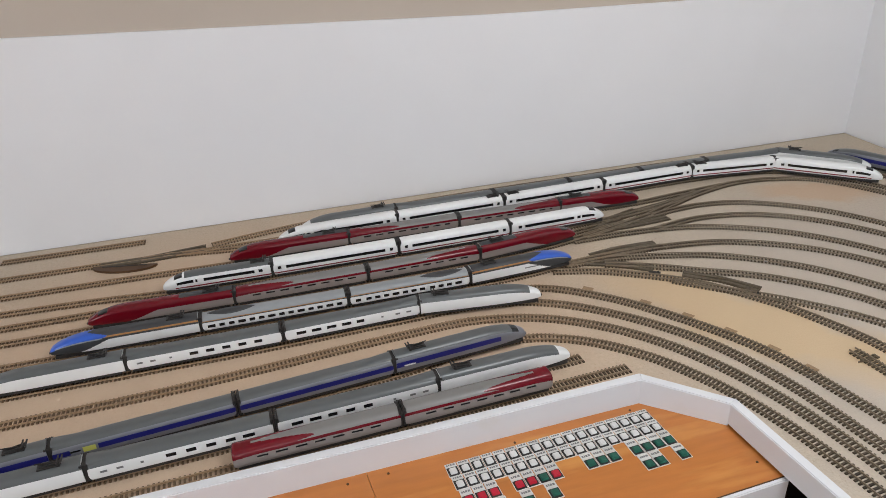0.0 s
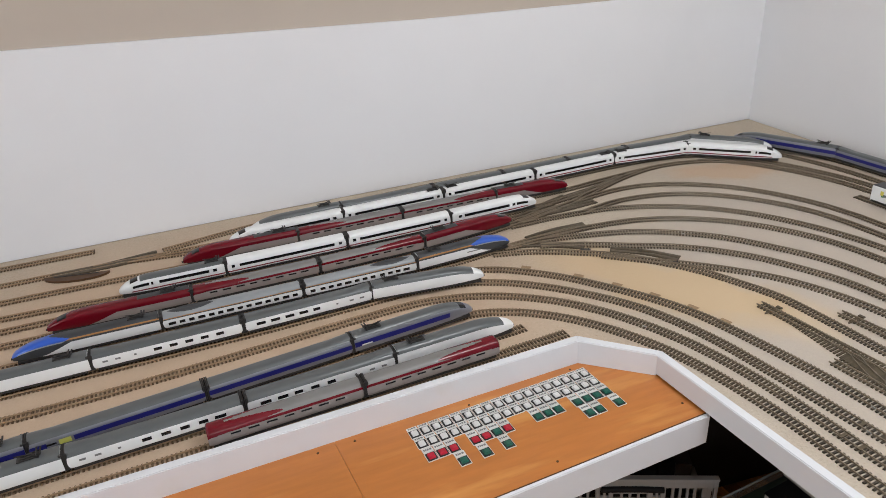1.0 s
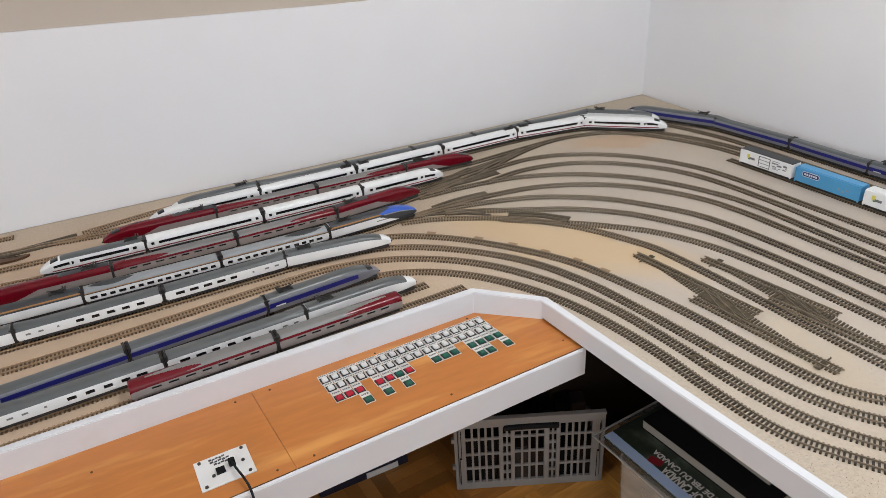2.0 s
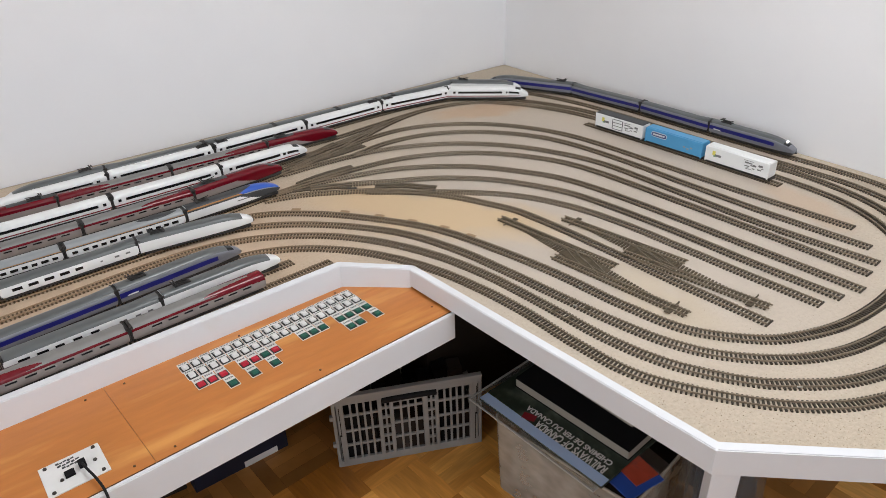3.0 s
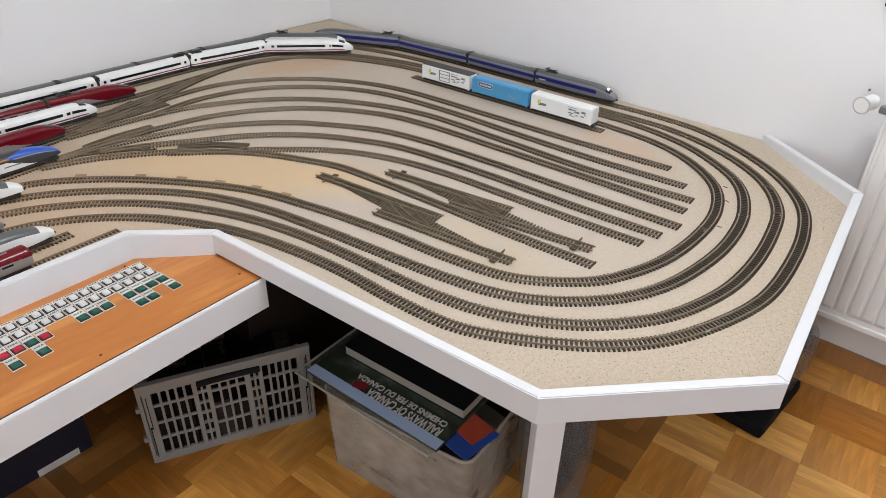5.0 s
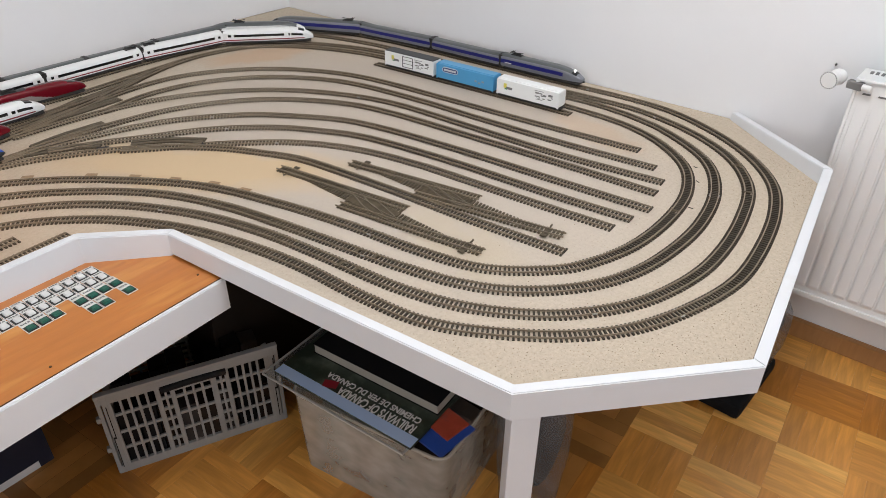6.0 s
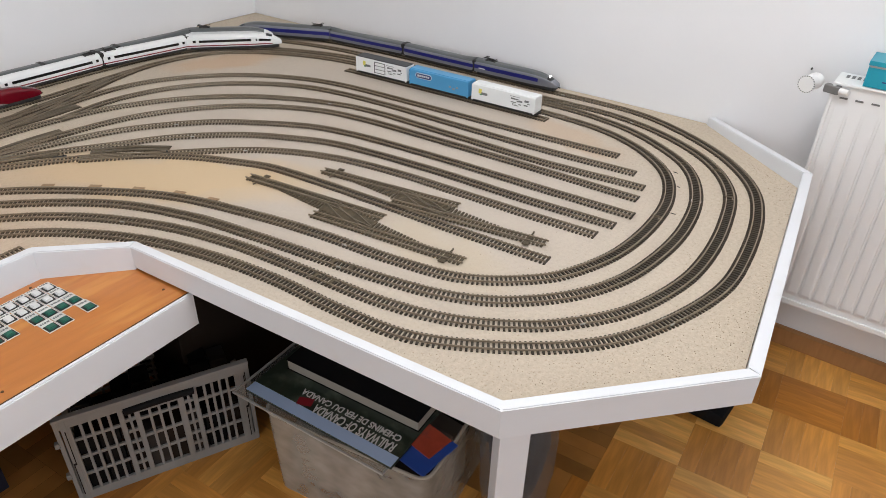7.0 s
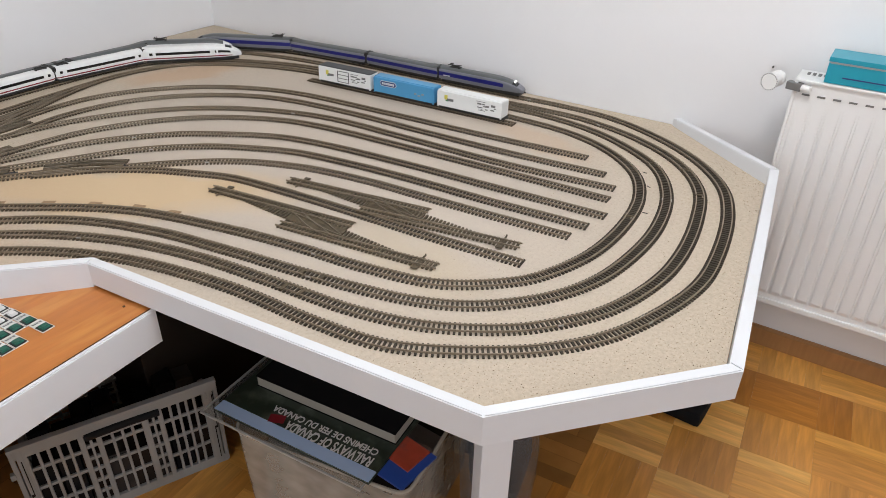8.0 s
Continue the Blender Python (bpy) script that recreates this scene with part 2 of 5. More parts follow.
def part(name, bm, mat, parent=None, label="", smooth=False):
    ob = new(name, mesh_of(name, bm, mat, smooth))
    if parent:
        ob.parent = parent
    return tagged(ob, label)


def thing(name, m, label, category, group="", kind=""):
    ob = new(name)
    ob.empty_display_size = 0.02
    ob.matrix_basis = m
    return tagged(ob, label, category, group, kind)


def box(bm, c, s, turn=0.0, bevel=0.0):
    """A box of size s round c, turned about z by degrees."""
    r = bmesh.ops.create_cube(bm, size=1, matrix=pose(*c, 0, 0, turn) @ Matrix.Diagonal((*s, 1)))
    if bevel:
        edges = {e for v in r["verts"] for e in v.link_edges}
        bmesh.ops.bevel(bm, geom=list(edges), offset=bevel, segments=2, affect="EDGES", profile=0.6)
    return bm


def boxed(c, s, turn=0.0, bevel=0.0):
    return box(bmesh.new(), c, s, turn, bevel)


def tube(bm, m, r1, r2, length, n=20):
    bmesh.ops.create_cone(bm, cap_ends=True, segments=n, radius1=r1, radius2=r2, depth=length, matrix=m)
    return bm


def prism(bm, outline, z0, z1):
    """An upright prism over a polygon."""
    low = [bm.verts.new((x, y, z0)) for x, y in outline]
    high = [bm.verts.new((x, y, z1)) for x, y in outline]
    bm.faces.new(low[::-1]), bm.faces.new(high)
    for i in range(len(outline)):
        j = (i + 1) % len(outline)
        bm.faces.new((low[i], low[j], high[j], high[i]))
    return bm


def curve_through(points, step):
    """Evenly spaced places on a smooth line through the given ones."""
    p = [Vector(q) for q in points]
    p = [2 * p[0] - p[1], *p, 2 * p[-1] - p[-2]]
    fine = []
    for a, b, c, d in zip(p, p[1:], p[2:], p[3:]):
        k = max(4, int((c - b).length / 0.006))
        ta, tb, tc = (max(1e-6, (u - v).length ** 0.5) for u, v in ((b, a), (c, b), (d, c)))
        for i in range(k):
            s = i / k
            m1 = (c - b) + tb * ((b - a) / ta - (c - a) / (ta + tb))
            m2 = (c - b) + tb * ((d - c) / tc - (d - b) / (tb + tc))
            fine.append(b * (2 * s**3 - 3 * s**2 + 1) + m1 * (s**3 - 2 * s**2 + s) + c * (3 * s**2 - 2 * s**3) + m2 * (s**3 - s**2))
    fine.append(p[-2])
    total = [0.0]
    for u, v in zip(fine, fine[1:]):
        total.append(total[-1] + (v - u).length)
    count = max(2, round(total[-1] / step))
    out, k = [], 0
    for i in range(count + 1):
        want = total[-1] * i / count
        while k < len(total) - 2 and total[k + 1] < want:
            k += 1
        f = (want - total[k]) / max(1e-9, total[k + 1] - total[k])
        out.append(fine[k].lerp(fine[k + 1], f))
    return out


def bent_tube(bm, points, r, n=10):
    """A round cable through places in space."""
    line = curve_through(points, r * 1.6)
    rings = []
    for i, p in enumerate(line):
        way = (line[min(i + 1, len(line) - 1)] - line[max(i - 1, 0)]).normalized()
        q = way.to_track_quat("Z", "Y")
        rings.append([bm.verts.new(p + q @ Vector((r * math.cos(2 * math.pi * k / n), r * math.sin(2 * math.pi * k / n), 0))) for k in range(n)])
    for a, b in zip(rings, rings[1:]):
        for k in range(n):
            bm.faces.new((a[k], a[(k + 1) % n], b[(k + 1) % n], b[k]))
    bm.faces.new(rings[0][::-1]), bm.faces.new(rings[-1])
    return bm


# ================= the room =================
ROOM_W, ROOM_D, ROOM_H = 4.4, 4.6, 2.6


def wall(name, c, s, mat, label):
    return tagged(part(name, boxed(c, s), mat), label, "wall", kind="structure")


wall("wall_north", (-ROOM_W / 2, 0.071, ROOM_H / 2), (ROOM_W + 0.24, 0.12, ROOM_H), M["beige"], "beige painted wall above the white board")
wall("wall_east", (0.06, -ROOM_D / 2 + 0.005, ROOM_H / 2), (0.12, ROOM_D, ROOM_H), M["wall"], "plain white painted wall behind the radiator")
WIN = (-0.75, 0.75, 0.90, 2.10)  # a made-up window round a fill light: its two jambs, sill and head


def fill_window_wall(name, number, m, left, right):
    """A wall along its own x, with a made-up framed two-light window round its origin; its inner face looks along -y.
    """
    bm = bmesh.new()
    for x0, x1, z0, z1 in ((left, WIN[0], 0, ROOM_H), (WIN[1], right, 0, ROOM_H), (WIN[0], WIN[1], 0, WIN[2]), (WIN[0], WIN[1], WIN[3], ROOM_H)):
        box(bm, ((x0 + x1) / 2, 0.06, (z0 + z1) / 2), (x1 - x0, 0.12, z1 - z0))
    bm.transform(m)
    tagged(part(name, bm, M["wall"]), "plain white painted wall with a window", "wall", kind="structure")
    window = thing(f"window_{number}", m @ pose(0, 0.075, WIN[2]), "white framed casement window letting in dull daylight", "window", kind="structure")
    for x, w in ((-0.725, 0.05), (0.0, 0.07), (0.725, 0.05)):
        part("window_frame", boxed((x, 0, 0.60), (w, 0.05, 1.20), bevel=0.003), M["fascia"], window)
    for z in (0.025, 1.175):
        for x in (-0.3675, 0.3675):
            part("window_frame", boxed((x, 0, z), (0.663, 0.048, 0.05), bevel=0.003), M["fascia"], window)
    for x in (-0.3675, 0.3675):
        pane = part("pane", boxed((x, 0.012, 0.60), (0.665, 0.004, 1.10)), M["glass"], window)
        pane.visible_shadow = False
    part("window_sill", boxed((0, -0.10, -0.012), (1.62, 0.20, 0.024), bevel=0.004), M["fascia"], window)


fill_window_wall("wall_south", 1, pose(-1.80, -ROOM_D, 0, 0, 0, 180), -1.92, ROOM_W - 1.80 + 0.12)
fill_window_wall("wall_west", 2, pose(-ROOM_W, -2.10, 0, 0, 0, 90), -2.495, 2.10)
ceil = tagged(part("ceiling", boxed((-ROOM_W / 2, -ROOM_D / 2, ROOM_H + 0.05), (ROOM_W + 0.3, ROOM_D + 0.3, 0.1)), M["ceiling"]), "plain white ceiling", "ceiling", kind="structure")
# the white board fixed to the wall behind the deck; its upper edge falls to the corner
bm = bmesh.new()
low = [(-4.38, 0.60), (0.0, 0.60), (0.0, 1.122), (-1.4, 1.148), (-4.38, 1.262)]
face = [bm.verts.new((x, 0.0, z)) for x, z in low]
rear = [bm.verts.new((x, 0.010, z)) for x, z in low]
bm.faces.new(face), bm.faces.new(rear[::-1])
for i in range(5):
    bm.faces.new((face[i], rear[i], rear[(i + 1) % 5], face[(i + 1) % 5]))
tagged(part("backdrop_board", bm, M["wall"]), "tall white backdrop board fixed to the beige wall", "backdrop board", kind="structure")
lamp_body = thing("ceiling_lamp", pose(LAMP[0], LAMP[1], 2.6), "white ceiling lamp on a short stem, switched on", "ceiling lamp")
part("canopy", tube(bmesh.new(), pose(0, 0, -0.014), 0.055, 0.065, 0.026, 28), M["fascia"], lamp_body, "", True)
part("stem", tube(bmesh.new(), pose(0, 0, -0.14), 0.007, 0.007, 0.23, 12), M["fascia"], lamp_body)
part("socket", tube(bmesh.new(), pose(0, 0, -0.262), 0.017, 0.020, 0.03, 20), M["fascia"], lamp_body)
bm = bmesh.new()
bmesh.ops.create_uvsphere(bm, u_segments=24, v_segments=14, radius=0.030, matrix=pose(0, 0, -0.302))
part("bulb", bm, M["bulb"], lamp_body, "lit frosted bulb", True)


# ================= the deck and its frame =================
DECK = [(-4.0, -0.003), (-0.004, -0.003), (-0.004, -0.40), (-0.010, -0.62), (-0.014, -1.1), (-0.004, -1.55), (-0.004, -1.855), (-0.262, -2.155),
        (-1.021, -2.246), (-1.291, -1.994), (-1.347, -1.222), (-1.484, -1.105), (-4.0, -1.188)]
tagged(part("layout_deck", prism(bmesh.new(), DECK, TABLE - 0.010, TABLE), M["deck"]), "bare brown fibreboard deck of the model railway", "table top", kind="structure")


def beam(bm, a, b, thick, z0, z1, mitre_a=0.0, mitre_b=0.0):
    """A straight plank on edge between two corners, cut at an angle at its ends."""
    a, b = Vector(a), Vector(b)
    d = (b - a).normalized()
    n = Vector((-d.y, d.x))
    h = thick / 2
    corners = [a - n * h - d * mitre_a * h, b - n * h + d * mitre_b * h, b + n * h - d * mitre_b * h, a + n * h + d * mitre_a * h]
    prism(bm, [tuple(c) for c in corners], z0, z1)
    bmesh.ops.bevel(bm, geom=[e for e in bm.edges if abs(e.verts[0].co.z - z1) < 1e-5 and abs(e.verts[1].co.z - z1) < 1e-5], offset=min(0.0018, thick * 0.2), segments=2, affect="EDGES")
    return bm


RIM_TOP = (0.628, 0.630, 0.623, 0.636, 0.640, 0.640, 0.622)
RIM_LOW = (0.50, 0.50, 0.577, 0.582, 0.586, 0.593, 0.594)
RIM = [(-4.0, -1.197), (-1.487, -1.113), (-1.357, -1.226), (-1.301, -2.000), (-1.023, -2.258), (-0.258, -2.166), (-0.006, -1.868)]
frame_thing = thing("deck_frame", pose(0, 0, 0), "white painted wooden rim round the railway deck", "table frame", kind="structure")
turns = []
for a, b, c in zip(RIM, RIM[1:], RIM[2:]):
    u, v = (Vector(b) - Vector(a)), (Vector(c) - Vector(b))
    turns.append(math.tan(u.angle_signed(v) / -2))
turns = [0.0, *turns, 0.0]
for i in range(6):
    bottom = 0.50 if i in (0, 1) else 0.58
    board = beam(bmesh.new(), RIM[i], RIM[i + 1], 0.020, bottom, 0.640, turns[i], turns[i + 1])
    a, way = Vector(RIM[i]), Vector(RIM[i + 1]) - Vector(RIM[i])
    for v in board.verts:
        # the boards were sawn unevenly
        along = min(1.0, max(0.0, (v.co.xy - a).dot(way) / way.length_squared))
        if v.co.z > 0.63:
            v.co.z += RIM_TOP[i] + (RIM_TOP[i + 1] - RIM_TOP[i]) * along - 0.640
        elif i > 1:
            v.co.z += RIM_LOW[i] + (RIM_LOW[i + 1] - RIM_LOW[i]) * along - bottom
    part("rim_board", board, M["fascia"], frame_thing)
leg = thing("table_leg", pose(-1.258, -1.997, 0), "square white painted table leg under the deck corner", "table leg")
part("post", boxed((0, 0, 0.295), (0.045, 0.045, 0.590), 43, bevel=0.002), M["fascia"], leg)
for x, y in ((-0.12, -0.12), (-0.12, -1.75), (-1.5, -0.12), (-2.9, -0.12)):
    far_leg = thing("table_leg", pose(x, y, 0), "square white painted table leg under the deck corner", "table leg")
    part("post", boxed((0, 0, 0.295), (0.045, 0.045, 0.590), 0, bevel=0.002), M["fascia"], far_leg)


# ================= railway tracks =================
GAUGE, TIE_L, TIE_W, TIE_H, PITCH = 0.0170, 0.0305, 0.0043, 0.0029, 0.0086


def tie_mesh(length=TIE_L):
    bm = boxed((0, 0, TIE_H / 2), (TIE_W, length, TIE_H))
    top = [v for v in bm.verts if v.co.z > TIE_H / 2]
    for v in top:
        v.co.x *= 0.82
        v.co.y *= 0.985
    return mesh_of("sleeper", bm, M["sleeper"])


TIE = tie_mesh()
RAIL_SHAPE = [(-0.0014, 0.0), (0.0014, 0.0), (0.0007, 0.0009), (0.0007, 0.0019), (0.0010, 0.0022), (0.0010, 0.0031), (-0.0010, 0.0031), (-0.0010, 0.0022), (-0.0007, 0.0019), (-0.0007, 0.0009)]
tracks_made = []


def headings(line):
    return [(line[min(i + 1, len(line) - 1)] - line[max(i - 1, 0)]).normalized() for i in range(len(line))]


def rail_bm(line, off, z):
    bm = bmesh.new()
    rings = []
    for p, d in zip(line, headings(line)):
        n = Vector((-d.y, d.x))
        rings.append([bm.verts.new((p.x + n.x * (off + u), p.y + n.y * (off + u), z + v)) for u, v in RAIL_SHAPE])
    k = len(RAIL_SHAPE)
    for a, b in zip(rings, rings[1:]):
        for i in range(k):
            bm.faces.new((a[i], a[(i + 1) % k], b[(i + 1) % k], b[i]))
    bm.faces.new(rings[0]), bm.faces.new(rings[-1][::-1])
    return bm


def sleepers(root, line, z, near):
    """Sleepers inside the stretch 'near' (a test on x, y) are pieces of their own, up to 300; the rest is one mesh."""
    ways = headings(line)
    rng = random.Random(int(abs(line[0].x * 911 + line[0].y * 577) * 1000))
    rest, count = bmesh.new(), 0
    for p, d in zip(line, ways):
        m = Matrix.Translation((p.x, p.y, z)) @ Matrix.Rotation(math.atan2(d.y, d.x) + rng.uniform(-0.012, 0.012), 4, "Z")
        if near(p.x, p.y) and count < 290:
            ob = new("sleeper", TIE)
            ob.parent, ob.matrix_basis = root, m
            count += 1
        else:
            v = [rest.verts.new(m @ Vector(c)) for c in TIE_BOX]
            for f in ((4, 5, 6, 7), (0, 1, 5, 4), (1, 2, 6, 5), (2, 3, 7, 6), (3, 0, 4, 7)):
                rest.faces.new([v[i] for i in f])
    if rest.verts:
        tagged(part("sleeper_bed", rest, M["sleeper_far"], root), kind="stuff")
    else:
        rest.free()


h, l = TIE_W / 2, TIE_L / 2
TIE_BOX = [(-h, -l, 0), (h, -l, 0), (h, l, 0), (-h, l, 0), (-h * 0.82, -l, TIE_H), (h * 0.82, -l, TIE_H), (h * 0.82, l, TIE_H), (-h * 0.82, l, TIE_H)]


def front(x, y):
    return y < -1.42


def yard(x, y):
    return y < -1.25


def nowhere(x, y):
    return False


def track(label, points, near=nowhere, joints=(), category="railway track", group="tracks on the deck"):
    root = thing("railway_track", pose(0, 0, 0), label, category, group)
    line = curve_through(points, PITCH)
    z = TABLE + 0.0003 + 0.00018 * (len(tracks_made) % 9)
    part("rail", rail_bm(line, GAUGE / 2, z + TIE_H * 0.9), M["rail"], root)
    part("rail", rail_bm(line, -GAUGE / 2, z + TIE_H * 0.9), M["rail"], root)
    sleepers(root, line, z, near)
    for s in joints:
        i = min(len(line) - 2, int(s * len(line)))
        d = headings(line)[i]
        for side in (-1, 1):
            n = Vector((-d.y, d.x)) * side * (GAUGE / 2 + 0.0012)
            part("rail_joiner", boxed((line[i].x + n.x, line[i].y + n.y, z + TIE_H + 0.0012), (0.010, 0.0016, 0.0024), math.degrees(math.atan2(d.y, d.x))), M["brightmetal"], root)
    tracks_made.append(line)
    return root


LOOP = "brown-sleepered model railway track curving round the deck"
SIDING = "dead-end model railway siding with brown sleepers"
YARD = "straight model railway yard track with brown sleepers"
# the four running lines round the right-hand loop, outermost first
track(LOOP, [(-2.32, -0.150), (-2.05, -0.100), (-1.7, -0.062), (-1.2, -0.052), (-0.7, -0.056), (-0.42, -0.105), (-0.25, -0.225), (-0.145, -0.40), (-0.092, -0.65), (-0.078, -1.0),
      (-0.066, -1.35), (-0.055, -1.54), (-0.066, -1.70), (-0.130, -1.855), (-0.225, -1.986), (-0.339, -2.075), (-0.465, -2.120), (-0.65, -2.146), (-0.78, -2.146),
      (-0.91, -2.113), (-1.02, -2.062), (-1.105, -1.990), (-1.185, -1.880), (-1.233, -1.78), (-1.250, -1.65), (-1.255, -1.50), (-1.270, -1.38), (-1.300, -1.25), (-1.350, -1.130),
      (-1.43, -1.012), (-1.54, -0.920), (-1.664, -0.880), (-1.95, -0.922), (-2.25, -0.95), (-2.9, -0.99)], front, (0.45, 0.63))
track(LOOP, [(-2.9, -0.175), (-2.6, -0.175), (-2.3, -0.182), (-2.0, -0.180), (-1.5, -0.170), (-0.8, -0.159), (-0.5, -0.168), (-0.34, -0.215), (-0.225, -0.385), (-0.165, -0.60),
      (-0.147, -0.8), (-0.138, -1.2), (-0.119, -1.52), (-0.123, -1.65), (-0.176, -1.82), (-0.270, -1.956), (-0.39, -2.037), (-0.535, -2.073), (-0.70, -2.088), (-0.816, -2.079), (-0.95, -2.037), (-1.04, -1.974), (-1.09, -1.922),
      (-1.157, -1.807), (-1.190, -1.68), (-1.205, -1.5), (-1.225, -1.33), (-1.268, -1.172), (-1.35, -1.013), (-1.45, -0.900), (-1.58, -0.816), (-1.72, -0.780), (-1.88, -0.783),
      (-2.2, -0.810), (-2.43, -0.827), (-2.9, -0.84)], front, (0.52, 0.66, 0.78))
track(LOOP, [(-2.45, -0.175), (-2.25, -0.205), (-2.05, -0.240), (-1.7, -0.234), (-1.2, -0.222), (-0.8, -0.210), (-0.6, -0.222), (-0.45, -0.275), (-0.33, -0.402), (-0.245, -0.57),
      (-0.203, -0.73), (-0.194, -1.0), (-0.180, -1.25), (-0.160, -1.52), (-0.184, -1.68), (-0.222, -1.775), (-0.322, -1.912), (-0.452, -1.983), (-0.61, -2.014), (-0.745, -2.012), (-0.875, -1.987), (-0.972, -1.937),
      (-1.06, -1.850), (-1.107, -1.76), (-1.138, -1.63), (-1.157, -1.5), (-1.178, -1.35), (-1.208, -1.19), (-1.275, -1.02), (-1.42, -0.845), (-1.547, -0.757), (-1.68, -0.722), (-1.9, -0.724), (-2.15, -0.733), (-2.9, -0.74)], front, (0.55, 0.68))
track(LOOP, [(-1.30, -0.478), (-1.10, -0.420), (-0.95, -0.360), (-0.82, -0.312), (-0.68, -0.284), (-0.56, -0.296), (-0.45, -0.340), (-0.36, -0.440), (-0.282, -0.60), (-0.245, -0.75), (-0.240, -1.1),
      (-0.227, -1.50), (-0.244, -1.665), (-0.298, -1.787), (-0.389, -1.886), (-0.506, -1.938), (-0.655, -1.955), (-0.80, -1.942), (-0.908, -1.903), (-0.955, -1.872), (-1.04, -1.765),
      (-1.075, -1.62), (-1.092, -1.46), (-1.122, -1.29), (-1.180, -1.085), (-1.288, -0.908), (-1.394, -0.784), (-1.52, -0.695), (-1.7, -0.667), (-2.9, -0.675)], front, (0.60,))
# yard tracks under the parked trains
track(YARD, [(-2.9, -0.060), (-2.517, -0.060)])
track(YARD, [(-2.9, -0.284), (-2.5, -0.288), (-2.1, -0.299), (-1.5, -0.301), (-1.06, -0.316), (-0.90, -0.300), (-0.68, -0.282)])
track(YARD, [(-2.9, -0.372), (-2.6, -0.385), (-2.35, -0.408), (-1.9, -0.409), (-1.3, -0.398), (-1.12, -0.385), (-0.95, -0.350), (-0.78, -0.300)])
track(YARD, [(-2.9, -0.449), (-2.0, -0.450), (-1.6, -0.455), (-1.33, -0.440), (-1.15, -0.412)])
track(YARD, [(-2.9, -0.522), (-2.2, -0.525), (-1.65, -0.515), (-1.40, -0.492), (-1.20, -0.445)])
track(YARD, [(-2.9, -0.625), (-2.0, -0.625), (-1.55, -0.622), (-1.39, -0.600), (-1.13, -0.597)])
track(SIDING, [(-2.9, -1.069), (-2.5, -1.045), (-2.1, -1.022), (-1.553, -0.989)])
track(SIDING, [(-2.9, -1.137), (-2.36, -1.099), (-1.9, -1.075), (-1.478, -1.051)])
# dead-end sidings that fan out to the right
track(SIDING, [(-1.34, -0.478), (-1.06, -0.412), (-0.88, -0.395), (-0.764, -0.420), (-0.64, -0.495), (-0.539, -0.600), (-0.46, -0.745), (-0.425, -0.875), (-0.405, -1.163), (-0.390, -1.46), (-0.368, -1.755)], yard)
track(SIDING, [(-1.10, -0.500), (-0.95, -0.475), (-0.80, -0.500), (-0.69, -0.560), (-0.603, -0.645), (-0.530, -0.755), (-0.490, -0.87), (-0.466, -1.094), (-0.462, -1.341), (-0.455, -1.583), (-0.436, -1.829)], yard)
track(SIDING, [(-1.34, -0.490), (-1.18, -0.492), (-1.006, -0.515), (-0.88, -0.565), (-0.771, -0.636), (-0.675, -0.735), (-0.606, -0.845), (-0.552, -0.98), (-0.530, -1.09), (-0.524, -1.344), (-0.520, -1.616), (-0.495, -1.875)], yard, (0.52,))
track(SIDING, [(-1.42, -0.606), (-1.25, -0.592), (-1.13, -0.600), (-0.99, -0.622), (-0.874, -0.672), (-0.765, -0.752), (-0.681, -0.855), (-0.618, -0.98), (-0.592, -1.10), (-0.575, -1.354), (-0.563, -1.62), (-0.555, -1.885)], yard)
track(SIDING, [(-1.42, -0.612), (-1.30, -0.614), (-1.165, -0.643), (-1.04, -0.685), (-0.939, -0.748), (-0.845, -0.833), (-0.772, -0.938), (-0.712, -1.05), (-0.684, -1.165), (-0.660, -1.406), (-0.647, -1.66), (-0.633, -1.908)], yard, (0.30,))
track(SIDING, [(-1.32, -0.640), (-1.21, -0.690), (-1.105, -0.752), (-1.005, -0.810), (-0.927, -0.876), (-0.855, -0.960), (-0.803, -1.053), (-0.762, -1.15), (-0.742, -1.255), (-0.722, -1.463), (-0.713, -1.679), (-0.697, -1.894)], yard, (0.28,))
track(SIDING, [(-1.20, -0.768), (-1.121, -0.836), (-0.993, -0.945), (-0.882, -1.074), (-0.818, -1.216), (-0.787, -1.378), (-0.776, -1.543), (-0.766, -1.714), (-0.753, -1.879)], yard, (0.30,))
track(SIDING, [(-1.46, -0.628), (-1.36, -0.660), (-1.252, -0.722), (-1.165, -0.785), (-1.096, -0.860), (-1.032, -0.948), (-0.987, -1.04), (-0.950, -1.135), (-0.936, -1.235), (-0.922, -1.437), (-0.913, -1.643), (-0.897, -1.849)], yard)
track(SIDING, [(-0.305, -0.790), (-0.289, -1.10), (-0.272, -1.500)])


# point blades, tie bars and throw boxes of the laid turnouts
def throw_box(x, y, turn):
    t = thing("point_lever", pose(x, y, TABLE, 0, 0, turn), "small dark point lever beside the track", "point lever", "point levers")
    part("plate", boxed((0, 0, 0.0016), (0.028, 0.010, 0.0028), bevel=0.0008), M["under"], t)
    part("knob", tube(bmesh.new(), pose(0.008, 0, 0.0042), 0.0026, 0.0018, 0.004, 12), M["under"], t)


for x, y, turn in ((-1.173, -0.604, -10), (-1.221, -0.716, -35), (-1.052, -0.880, -60), (-0.985, -0.477, 4)):
    throw_box(x, y, turn)


